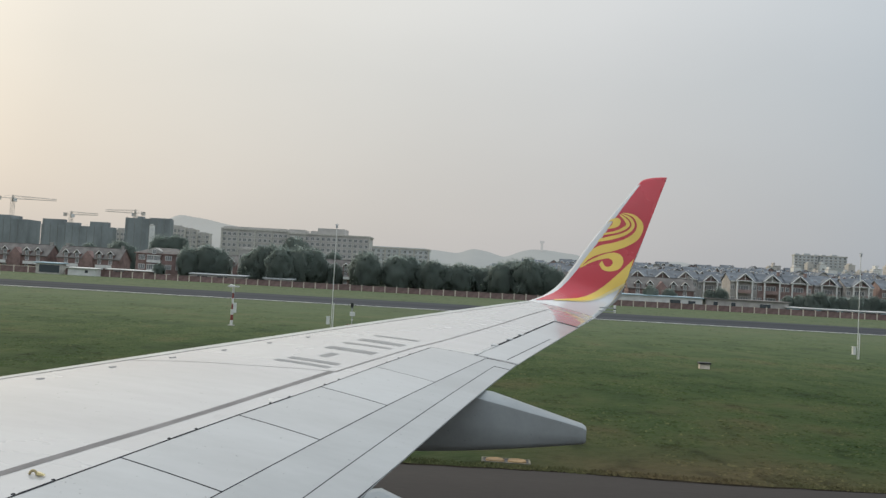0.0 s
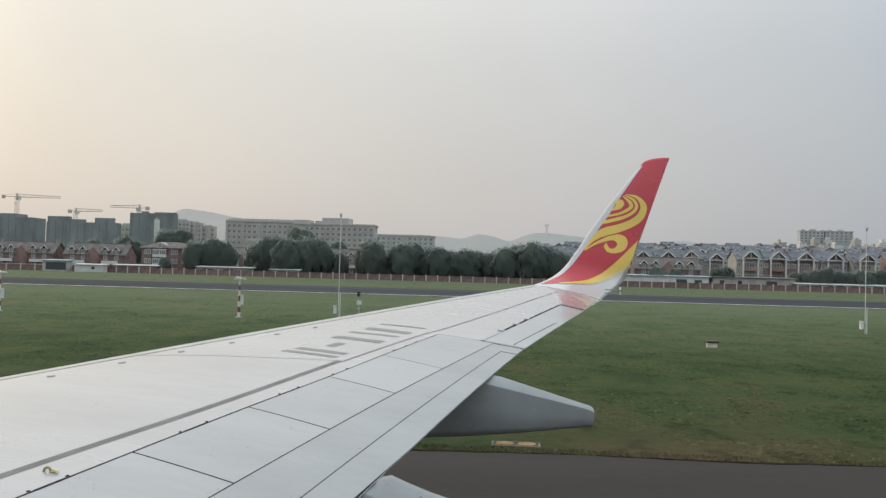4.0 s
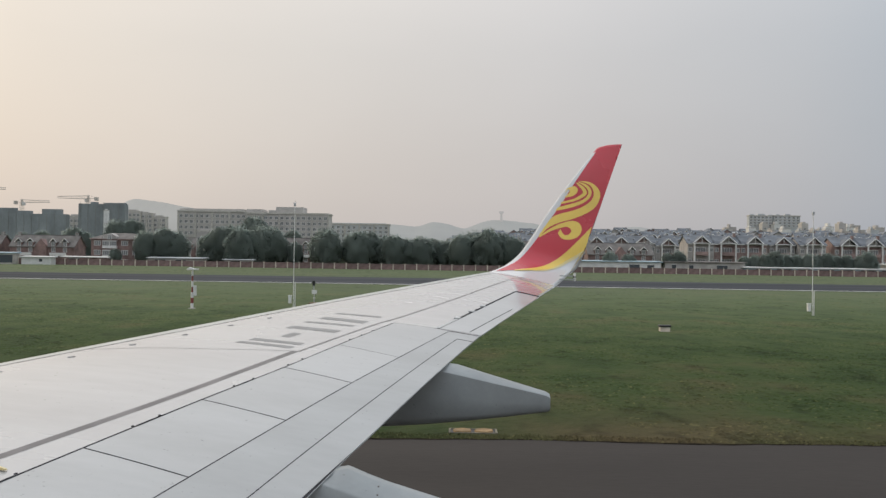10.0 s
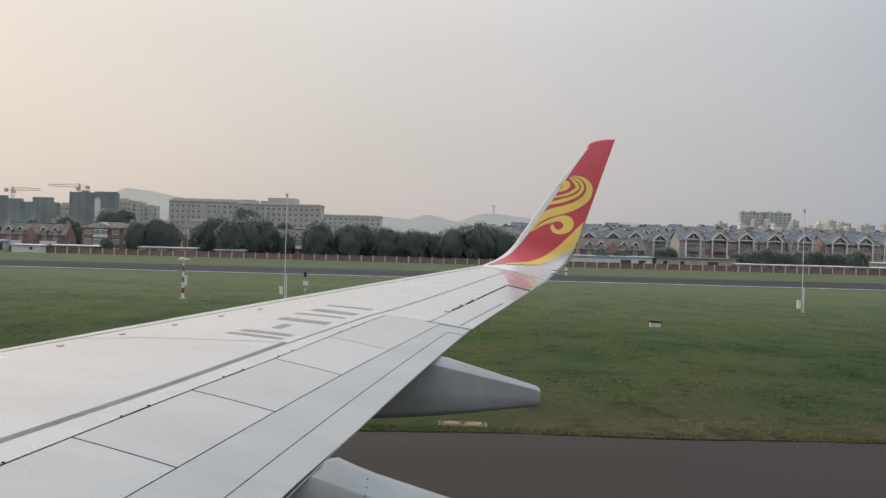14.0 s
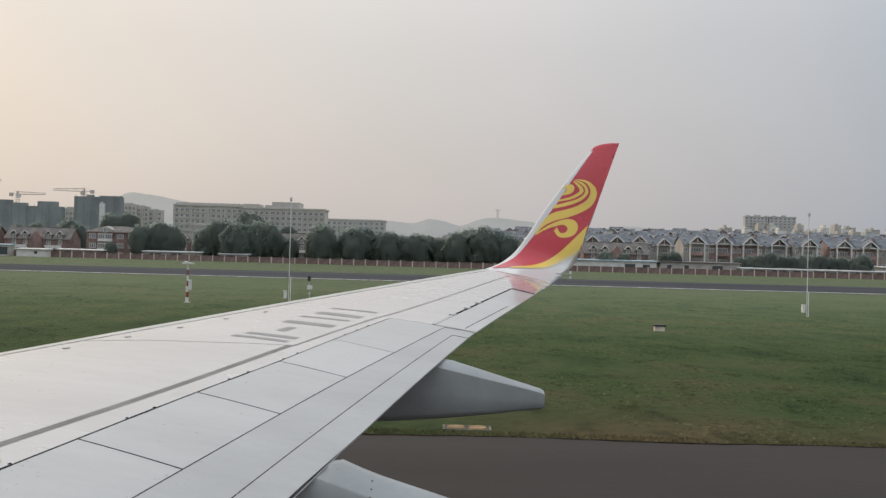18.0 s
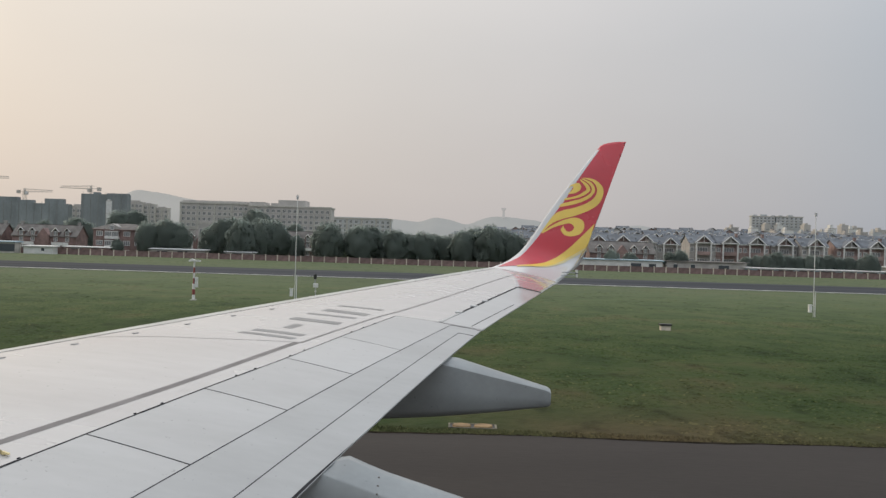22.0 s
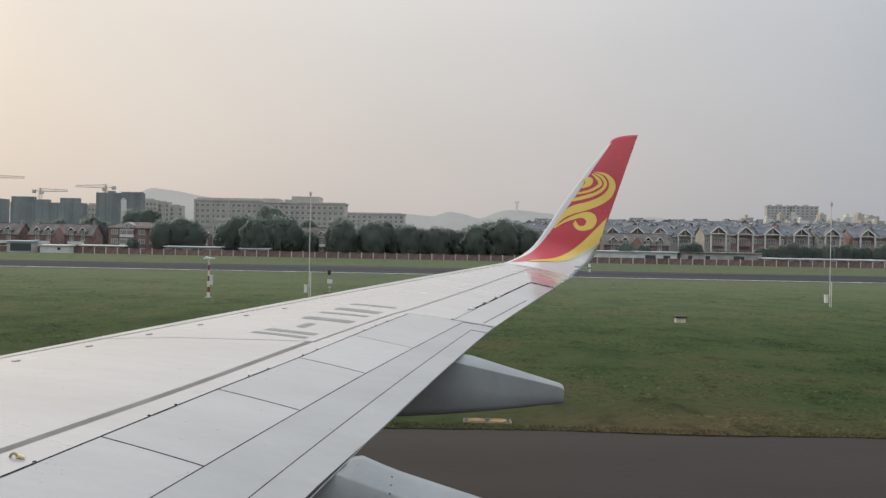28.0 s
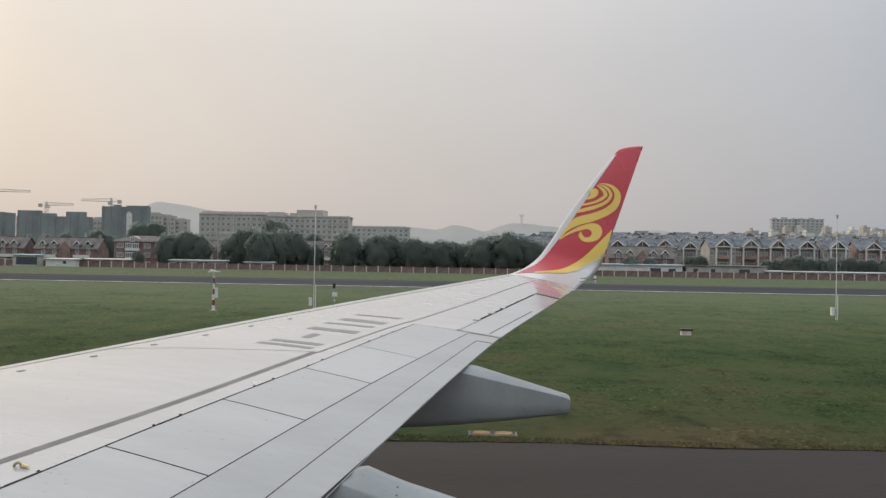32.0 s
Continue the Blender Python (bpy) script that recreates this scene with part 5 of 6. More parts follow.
def block(x, y, width, deep, top, floors, mat, label, roof_bits, columns=0, ribs=True):
    base = rise(x, y)
    ob = thing("apartment_block", pose(x, y, base), label, "building", "far blocks")
    h = top - base
    part("wall", boxes((0, width, 0, deep, -1, h)), mat, ob)
    rim = min(0.5, 0.02 * width)
    part("cornice", boxes((-rim, width + rim, -rim, deep + rim, h, h + 0.3 + rim)), CONCRETE, ob)
    step = h / (floors + 0.3)
    if ribs:
        n = max(2, int(width / 9))
        for k in range(n + 1):
            c = width * k / n
            part("pilaster", boxes((c - 0.5, c + 0.5, -0.45, 0.0, -1, h)), CONCRETE, ob)
    for a, b, z in roof_bits:
        part("roof_house", boxes((a, b, 1, deep - 1, h + 0.3 + rim, h + z)), mat, ob)
    for f in range(max(0, floors - 4), floors):
        for k in range(columns):
            c = width * (k + 0.5) / columns
            window(ob, BLOCK_WIN, c, -0.04, step * f + 0.9)
        part("string_course", boxes((-0.1, width + 0.1, -0.25, 0.0, step * f + 0.1, step * f + 0.4)), CONCRETE, ob)
    return ob


block(-151.5, 500, 37.5, 14, 26.6, 7, FACADE_PALE, "pale beige apartment block with rows of windows", [(0.5, 36, 1.8)], 13)
block(-113.4, 498, 45, 16, 25.8, 7, FACADE_PALE, "pale beige apartment block with stepped roofline", [(0, 8.6, 2.6), (12, 15.8, 2.2), (16, 31, 4.0)], 15)
block(-75.5, 560, 36, 14, 22.6, 6, FACADE_GREY, "low grey apartment block in haze", [(0.5, 34, 1.2)], 11)
block(-196, 540, 9.5, 5, 27.8, 8, FACADE_PALE, "pale apartment block behind the site", [(2, 7, 1.4)], 4)
block(-186.3, 541, 6.8, 5, 26.8, 8, FACADE_PALE, "pale apartment block behind the site", [(1, 4, 1.2)], 3)
block(-179.3, 542, 7.5, 5, 24.8, 7, FACADE_PALE, "pale apartment block behind the site", [(1, 5, 1.2)], 3)
block(-222, 520, 8, 12, 23.5, 6, FACADE_PALE, "pale apartment block behind the site", [(2, 6, 1.5)], 4)
block(224.5, 690, 17.5, 5, 38.0, 9, FACADE_GREY, "grey tower block on the hill", [(1, 4, 1.6), (7, 12, 1.9), (15, 18, 1.4)], 6, False)
block(243, 690, 20, 5, 38.2, 9, FACADE_GREY, "grey tower block on the hill", [(2, 5, 1.4), (9, 13, 1.8)], 6, False)
block(-81.5, 288, 7.5, 7, 10.6, 3, FACADE_PALE, "pale three-storey house between the trees", [(0.5, 6.5, 1.1)], 3, False)
# low flat-roofed blocks along the hill's crest
rng = random.Random(8)
for k in range(30):
    x, y = 232 + 9.5 * k + rng.uniform(-3, 3), 650 + rng.uniform(-20, 30)
    block(x, y, rng.uniform(4, 7.5), 7, rise(x, y) + rng.uniform(10.5, 14.5), 3, (FACADE_PALE, SHED_WHITE)[k % 2], "small pale rooftop house on the hill", [(1, 3, 1.4 + rng.random() * 1.5)], 1, False)
for k in range(34):
    x, y = 176 + 6.2 * k + rng.uniform(-2, 2), 585 + rng.uniform(-22, 22)
    block(x, y, rng.uniform(2.5, 6.0), 6, rise(x, y) + rng.uniform(8.5, 11.5), 2, (FACADE_PALE, HOUSE_CREAM, SHED_WHITE, FACADE_GREY)[k % 4], "small pale rooftop house on the hill", [(0.5, 1.6, 1.2 + rng.random())], 1, False)
for k in range(16):
    x, y = -95 + 13.5 * k + rng.uniform(-3, 3), 420 + rng.uniform(-20, 60)
    block(x, y, rng.uniform(9, 14), 8, rise(x, y) + rng.uniform(6.5, 8.5), 2, (HOUSE_CREAM, FACADE_GREY, HOUSE_BRICK)[k % 3], "low pale house beyond the trees", [(1, 4, 1.4)], 4, False)


def site_block(x, y, width, deep, top, humps):
    ob = thing("site_block", pose(x, y, 0), "unfinished block wrapped in dark green safety net", "building", "building site")
    part("net", boxes((0, width, 0, deep, -1, top)), NET_GREEN, ob, "dark green scaffold netting")
    for k in range(int(top // 3)):
        part("scaffold_line", boxes((-0.05, width + 0.05, -0.05, deep + 0.05, 3 * k + 2.85, 3 * k + 3.0)), NET_GREEN, ob)
    for a, b, z in humps:
        part("core", boxes((a, b, 1, deep - 1, top, top + z)), NET_GREEN, ob)
    for k in range(int(width // 4)):
        part("scaffold_post", boxes((4 * k + 1.0, 4 * k + 1.12, -0.2, -0.08, 0, top + 0.9)), SLAB_GREY, ob)
    return ob


site_block(-194.6, 470, 24.2, 5, 28.6, [(6, 9, 1.0), (13, 24, 0.6)])
site_block(-241, 472, 39, 5, 23.0, [(0, 12, 3.0), (12, 20, 1.6), (26, 36, 2.6)])
site_block(-300, 474, 50, 15, 25.0, [(4, 18, 3.0), (26, 40, 2.0)])
site_block(-365, 480, 55, 16, 24.0, [(6, 20, 3.0), (30, 44, 2.4)])
block(-174.5, 452, 2.2, 1.9, 24.2, 4, SHED_WHITE, "pale chimney-like stair tower", [(0.2, 1.6, 0.9)], 0, False)


def tower_crane(x, y, mast, swing, jib=22.0, back=7.5):
    ob = thing("tower_crane", pose(x, y, 0), "yellow-grey tower crane over the building site", "crane", "building site cranes")
    bm = bmesh.new()
    for sx in (-0.8, 0.8):
        for sy in (-0.8, 0.8):
            bar(bm, (sx, sy, 0), (sx, sy, mast), 0.16)
    z = 0.0
    while z < mast - 2:
        for s in (-0.8, 0.8):
            bar(bm, (-0.8, s, z), (0.8, s, z + 2), 0.1)
            bar(bm, (s, -0.8, z + 2), (s, 0.8, z), 0.1)
        z += 2
    part("mast", bm, CRANE_STEEL, ob)
    turn = pose(0, 0, mast, 0, 0, swing)
    bm = bmesh.new()
    for a, b in (((0, -0.7, 0.2), (jib, -0.5, 0.6)), ((0, 0.7, 0.2), (jib, 0.5, 0.6)), ((0, 0, 1.9), (jib, 0, 1.3))):
        bar(bm, a, b, 0.24)
    for k in range(int(jib)):
        bar(bm, (k, -0.55, 0.4 + 0.8 * k / jib), (k + 0.5, 0, 1.75), 0.09)
        bar(bm, (k + 0.5, 0, 1.75), (k + 1, 0.55, 0.4 + 0.8 * k / jib), 0.09)
    part("jib", bm, CRANE_STEEL, ob, at=turn)
    bm = bmesh.new()
    bar(bm, (0, 0, -1.5), (0, 0, 1.7), 1.1)
    bar(bm, (0, 0, 2.2), (0.5 - back, 0, 0.7), 0.1)
    bar(bm, (0, 0, 1.6), (0, 0, 2.4), 0.3)
    part("tower_head", bm, CRANE_STEEL, ob, at=turn)
    bm = bmesh.new()
    for s in (-0.6, 0.6):
        bar(bm, (0, s, 0.4), (-back, s, 0.4), 0.2)
    part("counter_jib", bm, CRANE_STEEL, ob, at=turn)
    part("counterweight", boxes((-0.1 - back, 1.5 - back, -0.9, 0.9, -0.8, 1.1)), CRANE_STEEL, ob, at=turn)
    part("cab", boxes((0.6, 2.2, -1.6, -0.4, -1.4, 0.5)), TRIM_WHITE, ob, at=turn)
    return ob


tower_crane(-192.0, 476, 31.2, 176, 16.8, 5.2)
tower_crane(-238.5, 500, 30.0, 4, 15, 4.0)
tower_crane(-262, 480, 36, 20)
tower_crane(-284, 480, 36, 182)
tower_crane(-330, 500, 40, 30)


# ---- hills and far skyline ----
def hill(name, y, profile, depth, mat, label):
    bm = bmesh.new()
    ridge = smooth_line([(x, z, 0) for x, z in profile], 90)
    rows = []
    for k, p in enumerate(ridge):
        z = p.y + 3.0 * noise.noise((p.x * 0.02, 3, y * 0.01)) + 1.4 * noise.noise((p.x * 0.11, 1, 0))
        rows.append([bm.verts.new((p.x, y - depth, -5)), bm.verts.new((p.x, y - depth * 0.45, z * 0.55)), bm.verts.new((p.x, y, z)), bm.verts.new((p.x, y + depth, -5))])
    for a, b in zip(rows, rows[1:]):
        for k in range(3):
            bm.faces.new((a[k], b[k], b[k + 1], a[k + 1]))
    return structure(name, bm, mat, label, "hill", True)


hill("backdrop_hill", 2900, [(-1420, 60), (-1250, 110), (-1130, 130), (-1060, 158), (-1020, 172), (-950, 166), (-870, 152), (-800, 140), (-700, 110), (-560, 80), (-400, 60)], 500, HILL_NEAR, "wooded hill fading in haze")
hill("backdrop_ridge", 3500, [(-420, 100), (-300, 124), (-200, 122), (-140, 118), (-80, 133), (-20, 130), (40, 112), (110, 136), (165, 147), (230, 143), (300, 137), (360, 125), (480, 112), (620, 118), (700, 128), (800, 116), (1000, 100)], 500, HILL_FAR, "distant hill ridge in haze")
tower = tagged(thing("backdrop_water_tower", pose(186, 3480, 138), "pale tower on a distant hill", "tower", kind="structure"))
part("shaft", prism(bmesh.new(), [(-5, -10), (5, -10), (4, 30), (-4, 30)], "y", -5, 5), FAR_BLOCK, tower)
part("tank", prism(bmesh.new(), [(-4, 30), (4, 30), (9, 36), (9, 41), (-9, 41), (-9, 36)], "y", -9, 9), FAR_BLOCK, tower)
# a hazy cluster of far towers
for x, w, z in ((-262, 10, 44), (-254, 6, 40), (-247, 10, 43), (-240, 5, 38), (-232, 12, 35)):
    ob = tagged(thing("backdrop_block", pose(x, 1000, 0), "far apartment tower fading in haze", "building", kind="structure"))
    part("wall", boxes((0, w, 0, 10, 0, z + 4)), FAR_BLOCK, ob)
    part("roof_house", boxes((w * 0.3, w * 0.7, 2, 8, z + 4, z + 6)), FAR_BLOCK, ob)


# ---- things on the airfield ----
def striped_mast(x, y, h, label="red and white banded equipment post with a white head"):
    ob = thing("equipment_post", pose(x, y, 0), label, "post", "equipment posts")
    n = 7
    for k in range(n):
        part("band", bar(bmesh.new(), (0, 0, h * k / n), (0, 0, h * (k + 1) / n), 0.18 if k < 3 else 0.11, 10), (SIGNAL_WHITE, SIGNAL_RED)[k % 2], ob)
    part("base", boxes((-0.2, 0.2, -0.2, 0.2, -0.05, 0.06)), CONCRETE, ob)
    bm = boxes((-0.36, 0.40, -0.2, 0.2, h + 0.03, h + 0.13))
    prism(bm, [(-0.3, h + 0.13), (0.1, h + 0.13), (-0.2, h + 0.22)], "y", -0.16, 0.16)
    part("head", bm, SIGNAL_WHITE, ob, "white box head")
    part("cabinet", boxes((0.10, 0.28, -0.12, 0.12, h * 0.34, h * 0.60)), SIGNAL_WHITE, ob, "white cabinet")
    return ob


def lattice_mast(x, y, h, label="slim white wind mast with a white cabinet"):
    ob = thing("wind_mast", pose(x, y, 0), label, "mast", "wind masts")
    part("pole", bar(bmesh.new(), (0, 0, 0), (0, 0, h), 0.045, 8), SIGNAL_WHITE, ob)
    part("lower_pole", bar(bmesh.new(), (0.12, 0, 0), (0.12, 0, h * 0.24), 0.065, 8), SIGNAL_WHITE, ob)
    part("cabinet", boxes((-0.36, -0.14, -0.13, 0.13, 0.32, 0.88), (-0.39, -0.11, -0.15, 0.15, 0.88, 0.92)), SIGNAL_WHITE, ob, "white equipment cabinet")
    part("cross_arm", bar(bmesh.new(), (-0.13, 0, h * 0.985), (0.13, 0, h * 0.985), 0.04), STEEL_GREY, ob)
    part("sensor", boxes((-0.07, 0.07, -0.07, 0.07, h * 0.955, h * 0.98)), STEEL_GREY, ob)
    return ob


striped_mast(-18.6, 65.0, 2.75)
lattice_mast(-11.9, 68.3, 8.0)
lattice_mast(27.1, 68.5, 7.9)
light_post = thing("sensor_post", pose(-11.2, 74, 0), "thin post with white sensor boxes on bare soil", "post")
part("pole", bar(bmesh.new(), (0, 0, 0), (0, 0, 0.9), 0.06, 6), STEEL_GREY, light_post)
for q in ((-0.18, 0.2, -0.15, 0.15, 0.80, 1.12), (-0.07, 0.07, -0.07, 0.07, 0.42, 0.52)):
    part("sensor", boxes(q), SIGNAL_WHITE, light_post)
part("base", boxes((-0.4, 0.4, -0.3, 0.3, -0.05, 0.1)), BARE_SOIL, light_post)
marker = thing("marker_box", pose(-15.8, 104, 0), "small dark marker box on a stake", "marker")
part("stake", boxes((-0.06, 0.06, -0.06, 0.06, -0.05, 0.5)), STEEL_GREY, marker)
part("box", boxes((-0.15, 0.15, -0.15, 0.15, 0.45, 1.0)), SIGN_BLACK, marker)
cabinet = thing("junction_box", pose(12.0, 51.2, 0), "pale junction box with a dark lid on the grass", "box")
part("body", boxes((-0.27, 0.27, -0.2, 0.2, -0.05, 0.26)), FENCE_POST, cabinet)
part("lid", boxes((-0.33, 0.33, -0.25, 0.25, 0.26, 0.36)), SIGN_BLACK, cabinet)
def ring(x0, x1, y0, y1, w, z0, z1):
    bm = lattice((x0, x0 + w, x1 - w, x1), (y0, y0 + w, y1 - w, y1), -z1, -z0, lambda i, j: (i, j) != (1, 1))
    bmesh.ops.rotate(bm, verts=bm.verts, cent=(0, 0, 0), matrix=Matrix.Rotation(math.radians(-90), 3, "X"))
    return bm


slab = thing("verge_pit", pose(0.55, 21.0, 0), "worn concrete pit frame with two tan round lids in the verge", "pit cover", "verge pits")
part("frame", ring(-0.56, 0.56, -0.27, 0.27, 0.045, -0.05, 0.02), PIT_RIM, slab, "worn earth-stained concrete rim")
part("bed", boxes((-0.515, 0.515, -0.225, 0.225, -0.05, 0.004)), CRACK_FILL, slab, "dark bed inside the rim")
for x in (-0.25, 0.25):
    bm = bmesh.new()
    bmesh.ops.create_cone(bm, cap_ends=True, segments=24, radius1=0.222, radius2=0.205, depth=0.04, matrix=Matrix.Translation((x, 0, 0.018)))
    part("lid", bm, OLD_SLAB, slab, "weathered tan round lid")
for k in (-4, -3, -2, -1, 1, 2, 3):
    copy_thing(slab, pose(0.55 + 49 * k, 21.0, 0))


def stake(x, y, h=0.9):
    ob = thing("marker_stake", pose(x, y, 0), "short grey marker stake in the grass", "stake", "marker stakes")
    part("rod", bar(bmesh.new(), (0, 0, -0.05), (0, 0, h), 0.07, 6), STEEL_GREY, ob)
    part("cap", boxes((-0.07, 0.07, -0.07, 0.07, h, h + 0.1)), SIGN_BLACK, ob)


for x, y in ((-62, 66), (-78, 66), (62, 66), (80, 66), (98, 66), (-96, 66), (-120, 60)):
    stake(x, y)

# further along the taxiway: guidance sign, hut, fenced sensors, poles
guide = thing("guidance_sign", pose(65.4, 28.3, 0), "orange taxiway guidance sign with black lettering", "sign")
for x in (-2.0, -0.7, 0.7, 2.0):
    part("leg", boxes((x - 0.05, x + 0.05, -0.05, 0.05, -0.05, 0.12)), STEEL_GREY, guide)
for a, b, words in ((-2.15, -0.87, "\u2190 10"), (-0.84, 0.56, "28 \u2192"), (0.59, 2.15, "\u2190A\u2192")):
    face = part("sign_panel", boxes((a, b, -0.07, 0.07, 0.12, 0.84)), SIGN_ORANGE, guide, "orange panel")
    text = bpy.data.curves.new("lettering", "FONT")
    text.body, text.size, text.align_x, text.align_y, text.extrude = words, 0.5, "CENTER", "CENTER", 0.004
    text.materials.append(SIGN_BLACK)
    words_ob = new("lettering", text)
    words_ob.parent = face
    words_ob.matrix_basis = pose((a + b) / 2, -0.078, 0.48, 90)

hut = thing("striped_hut", pose(-68.0, 45, 0), "low hut with red and white vertical stripes", "hut")
for k in range(9):
    part("stripe_panel", boxes((-2.1 + 0.467 * k, -2.1 + 0.467 * (k + 1), -1.1, 1.1, 0, 1.55)), (SIGNAL_RED, SIGNAL_WHITE)[k % 2], hut)
part("roof", boxes((-2.2, 2.2, -1.2, 1.2, 1.55, 1.66)), CONCRETE, hut)
part("vent_box", boxes((-2.5, -2.1, -0.8, 0.2, 0.8, 1.4)), STEEL_GREY, hut)
back_board = thing("sign_back", pose(20.1, 29, 0, 0, 0, 68), "dark back of a low guidance sign", "sign")
part("board", boxes((-1.0, 1.0, -0.09, 0.09, 0.15, 1.0)), SIGN_BLACK, back_board)
for x in (-0.7, 0.7):
    part("leg", boxes((x - 0.06, x + 0.06, -0.05, 0.05, -0.05, 0.15)), STEEL_GREY, back_board)


def sensor_pen(x, y, w):
    ob = thing("sensor_pen", pose(x, y, 0), "low wire pen round a white sensor post", "pen", "sensor pens")
    part("soil", boxes((-w / 2 - 0.3, w / 2 + 0.3, -1.3, 1.3, -0.05, 0.03)), BARE_SOIL, ob, "bare brown soil")
    for k in range(9):
        part("picket", boxes((-w / 2 + w * k / 8 - 0.03, -w / 2 + w * k / 8 + 0.03, -1.2, -1.14, 0, 0.95)), BARK, ob)
    part("rail", boxes((-w / 2, w / 2, -1.19, -1.15, 0.5, 0.54), (-w / 2, w / 2, -1.19, -1.15, 0.85, 0.89)), BARK, ob)
    part("post", bar(bmesh.new(), (0.2, 0, 0), (0.2, 0, 1.9), 0.13, 8), SIGNAL_WHITE, ob)
    part("cap", boxes((0.05, 0.35, -0.12, 0.12, 1.9, 2.1)), SIGNAL_RED, ob)


sensor_pen(0.2, 70, 4.0)
sensor_pen(-45, 55, 5.0)
sensor_pen(-57, 52, 3.0)
striped_mast(-36, 64, 2.75)
lattice_mast(-84, 62, 8)
for x in (-86, -112):
    flagpole = thing("white_pole", pose(x, 59, 0), "plain white pole standing in the grass", "pole", "white poles")
    part("shaft", bar(bmesh.new(), (0, 0, -0.05), (0, 0, 2.7), 0.09, 8), SIGNAL_WHITE, flagpole)
    part("collar", boxes((-0.1, 0.1, -0.1, 0.1, 0, 0.12)), CONCRETE, flagpole)

bm = bmesh.new()
rim = [bm.verts.new((-46 + 4.2 * (1 + 0.25 * math.sin(3 * a + 1)) * math.cos(a), 36 + 1.6 * (1 + 0.3 * math.sin(2 * a)) * math.sin(a), 0.02)) for a in [2 * math.pi * k / 40 for k in range(40)]]
bm.faces.new(rim)
structure("sand_patch", bm, SAND, "bare patch of pale sand in the grass", "sand")


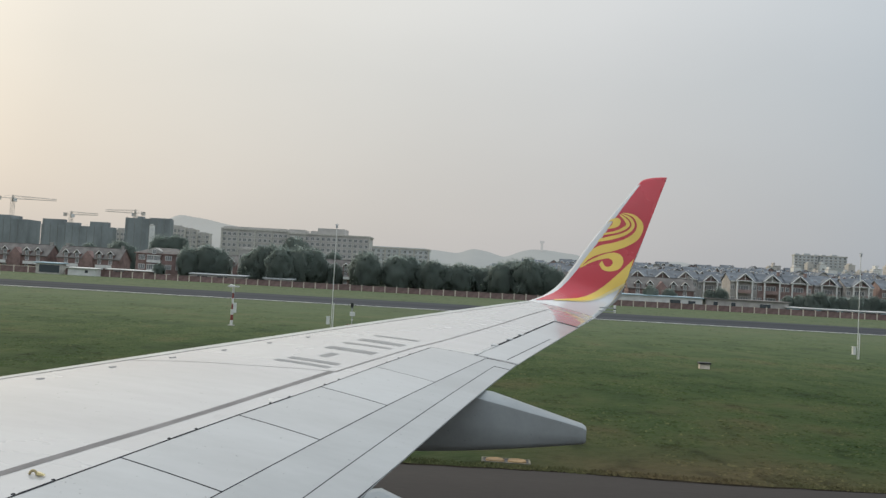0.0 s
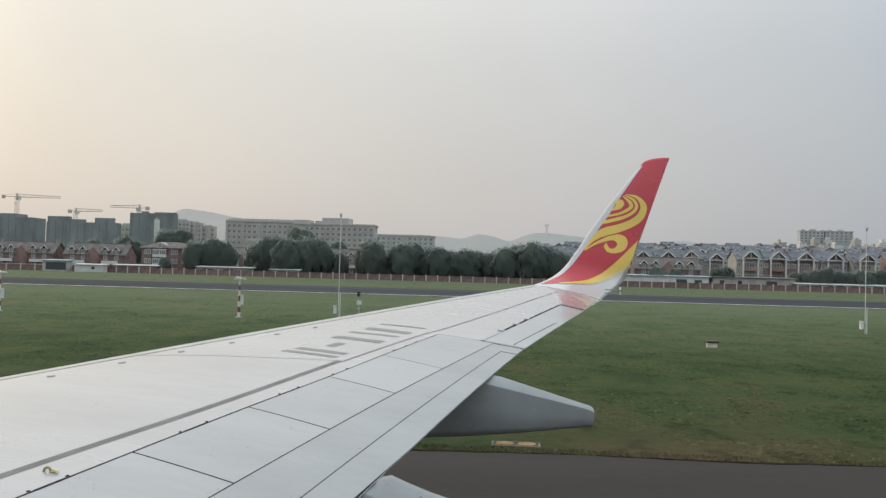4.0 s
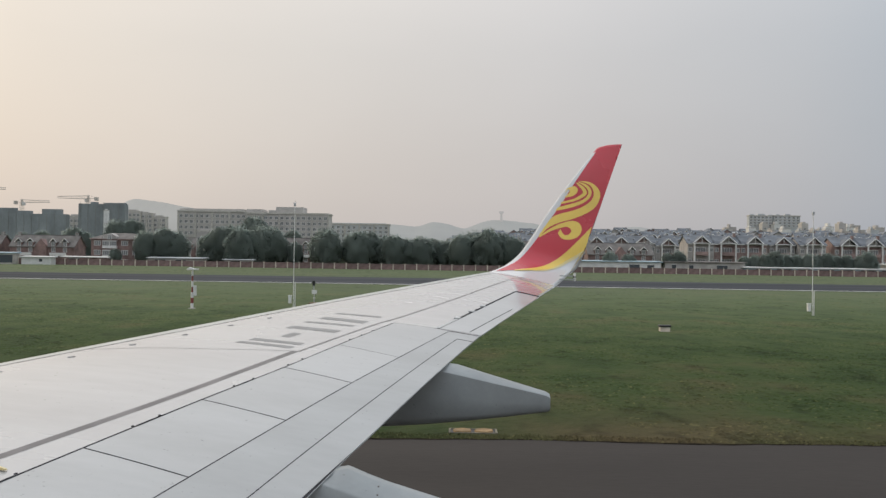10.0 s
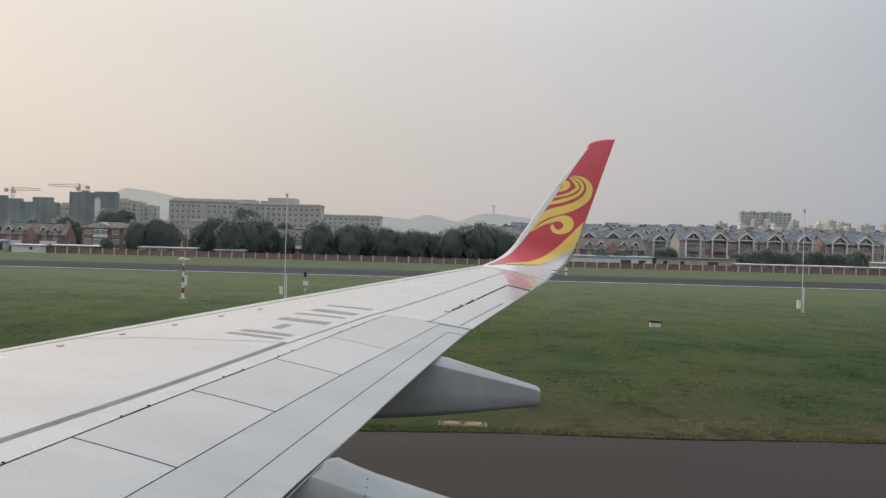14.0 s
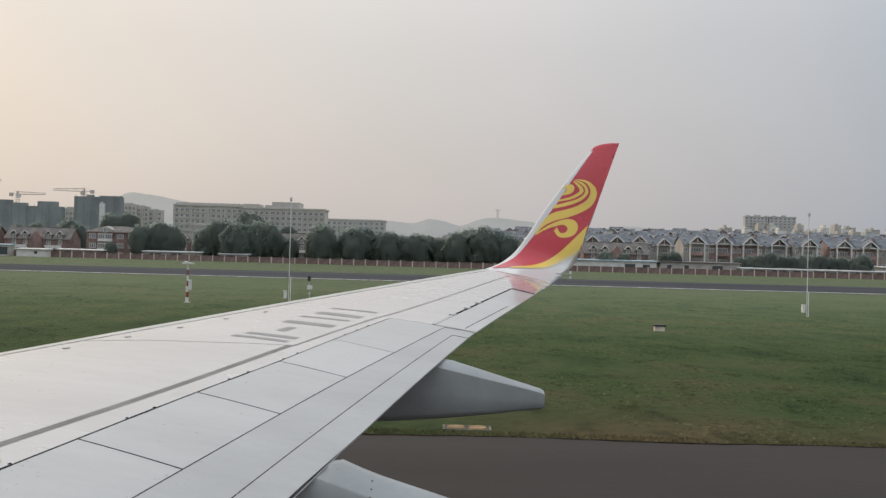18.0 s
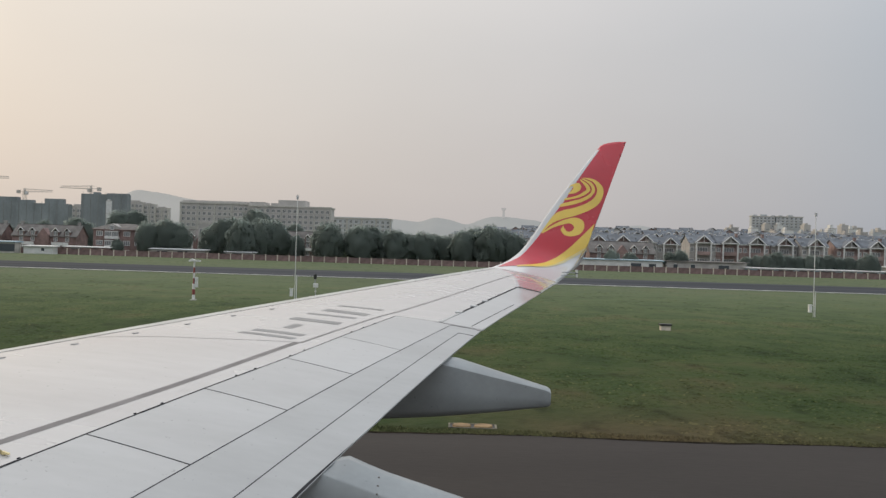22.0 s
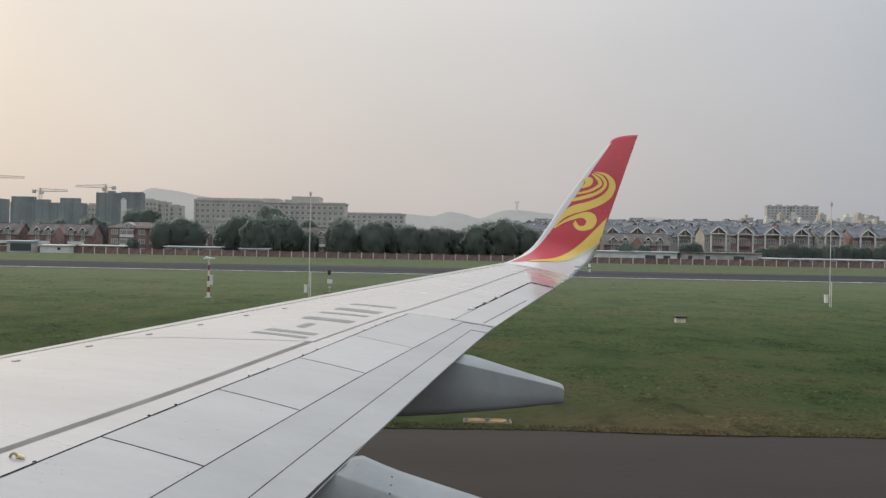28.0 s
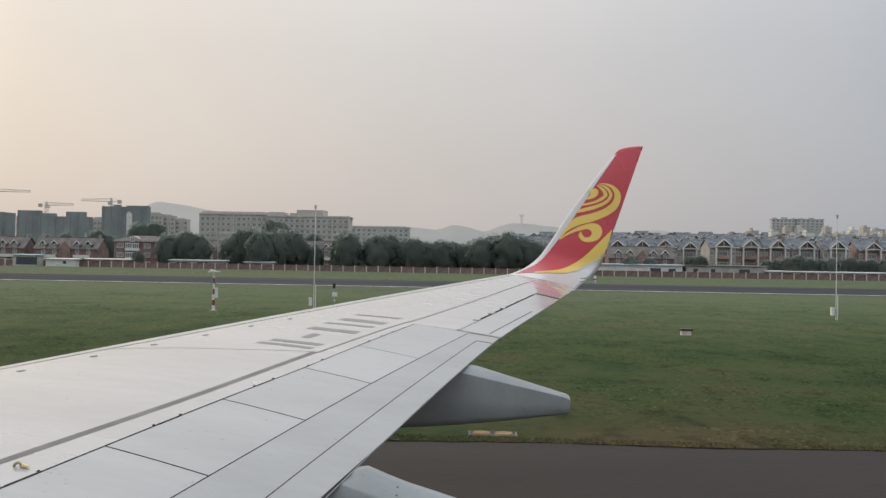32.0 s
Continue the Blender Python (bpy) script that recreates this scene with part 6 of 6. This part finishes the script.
# ---- landing airliner on the runway, beyond the striped hut ----
def airliner(x, y):
    """White twin-jet on its wheels, nose towards +x."""
    ob = thing("airliner", pose(x, y, 0.03), "white twin-jet airliner with blue and gold swash rolling on the runway", "airplane")
    stations = ((0, 2.75, 0.05), (-0.5, 2.8, 0.55), (-1.6, 2.95, 1.15), (-3.2, 3.15, 1.62), (-5.5, 3.3, 1.88), (-9, 3.3, 1.90), (-25, 3.3, 1.90), (-29, 3.45, 1.72), (-33, 3.8, 1.25), (-36.5, 4.2, 0.70), (-38.5, 4.5, 0.25))

    def body(u, a, off=0.0):
        k = max(i for i in range(len(stations) - 1) if stations[i][0] >= u or i == 0)
        (u0, z0, r0), (u1, z1, r1) = stations[k], stations[k + 1]
        t = (u0 - u) / (u0 - u1)
        r = r0 + (r1 - r0) * t + off
        return (u, -r * math.cos(a), z0 + (z1 - z0) * t + r * math.sin(a))

    def skin(us, a0, a1, n, off, closed=False):
        bm = bmesh.new()
        rows = [[bm.verts.new(body(u, a0 + (a1 - a0) * j / n, off)) for j in range(n if closed else n + 1)] for u in us]
        for p, q in zip(rows, rows[1:]):
            for j in range(n if closed else n):
                i = (j + 1) % len(p)
                bm.faces.new((p[j], p[i], q[i], q[j]))
        if closed:
            bm.faces.new(rows[0][::-1])
            bm.faces.new(rows[-1])
        return bm

    shell = part("fuselage", skin([v[0] for v in stations], 0, 2 * math.pi, 28, 0.0, True), SIGNAL_WHITE, ob, "glossy white fuselage", True)
    part("swash", skin([-24 - 0.9 * k for k in range(8)], 0.15, 0.75, 5, 0.012), SWASH_BLUE, shell, "blue painted swash")
    part("swash", skin([-19.5 - 0.9 * k for k in range(6)], 0.3, 0.7, 4, 0.012), SWASH_GOLD, shell, "pale gold painted swash")
    part("swash", skin([-5.6 - 0.6 * k for k in range(5)], -0.5, 0.0, 4, 0.012), SWASH_BLUE, shell, "blue painted swash")
    part("cockpit_window", skin([-2.0, -2.5, -3.0], 0.42, 0.62, 2, 0.015), PANE, shell)
    for k in range(38):
        part("cabin_window", skin([-6.6 - 0.62 * k, -6.82 - 0.62 * k], 0.16, 0.32, 1, 0.018), PANE, shell)
    part("tail_fin", prism(bmesh.new(), [(-30.5, 5.0), (-33.6, 6.0), (-38.2, 12.3), (-40.0, 12.3), (-38.4, 5.0)], "y", -0.16, 0.16), SIGNAL_WHITE, ob)
    bm = bmesh.new()
    for k in range(3):
        bar(bm, (-35.8 - 0.5 * k, -0.19, 6.9 + 0.5 * k), (-36.6 - 0.5 * k, -0.19, 8.6), 0.16)
        bar(bm, (-36.6 - 0.5 * k, -0.19, 8.6), (-38.0, -0.19, 8.9 + 0.12 * k), 0.16)
    part("tail_emblem", bm, SIGNAL_RED, ob, "plain red curved bars")
    for side in (-1, 1):
        for name, rows in (("tailplane", ((-35.2, 0.5, 4.9, 3.4), (-39.2, 7.0, 5.6, 1.2))), ("wing", ((-12.5, 1.6, 2.3, 7.5), (-17.6, 5.6, 2.75, 4.0), (-23.2, 16.6, 4.0, 1.5))), ("winglet", ((-23.2, 16.6, 4.0, 1.5), (-25.0, 17.2, 6.4, 0.6)))):
            bm = bmesh.new()
            rings = [[bm.verts.new((u - c * q, side * v, w + c * h)) for q, h in ((0, 0.0), (0.3, 0.06), (1, 0.0), (0.35, -0.05))] for u, v, w, c in rows]
            for p, q in zip(rings, rings[1:]):
                for j in range(4):
                    bm.faces.new((p[j], p[(j + 1) % 4], q[(j + 1) % 4], q[j]))
            bm.faces.new(rings[0])
            bm.faces.new(rings[-1])
            part(name, bm, WING_PAINT if name == "wing" else SIGNAL_WHITE, ob)
        bm = bmesh.new()
        rings = [[bm.verts.new((u, side * 4.9 + r * math.cos(j * math.pi / 8), 1.45 + r * math.sin(j * math.pi / 8))) for j in range(16)] for u, r in ((-12.0, 0.80), (-11.6, 0.96), (-11.9, 1.04), (-13.5, 1.10), (-15.2, 0.85), (-16.2, 0.5))]
        for p, q in zip(rings, rings[1:]):
            for j in range(16):
                bm.faces.new((p[j], p[(j + 1) % 16], q[(j + 1) % 16], q[j]))
        bm.faces.new(rings[0])
        bm.faces.new(rings[-1])
        engine = part("engine", bm, SIGNAL_WHITE, ob, "white engine nacelle", True)
        bm = bmesh.new()
        bmesh.ops.create_cone(bm, cap_ends=True, segments=16, radius1=0.82, radius2=0.82, depth=0.04, matrix=Matrix.Translation((-12.0, side * 4.9, 1.45)) @ Matrix.Rotation(math.pi / 2, 4, "Y"))
        part("fan", bm, SIGN_BLACK, engine)
        part("pylon", boxes((-16.0, -13.0, side * 4.9 - 0.12, side * 4.9 + 0.12, 2.3, 2.9)), SIGNAL_WHITE, engine)
    for u, v, r, top in ((-4.6, -0.22, 0.34, 1.8), (-4.6, 0.22, 0.34, 1.8), (-19.5, -3.2, 0.56, 2.4), (-19.5, -2.5, 0.56, 2.4), (-19.5, 2.5, 0.56, 2.4), (-19.5, 3.2, 0.56, 2.4)):
        bm = bmesh.new()
        bmesh.ops.create_cone(bm, cap_ends=True, segments=18, radius1=r, radius2=r, depth=0.3, matrix=Matrix.Translation((u, v, r)) @ Matrix.Rotation(math.pi / 2, 4, "X"))
        wheel = part("wheel", bm, SEAL, ob, "black tyre")
        part("rim", bar(bmesh.new(), (u, v - 0.16, r), (u, v + 0.16, r), r * 0.8, 10), STEEL_GREY, wheel)
        part("gear_leg", bar(bmesh.new(), (u, v * 0.9, r), (u, v * 0.9, top), 0.16, 8), STEEL_GREY, ob)
    return ob


airliner(-142, 150)
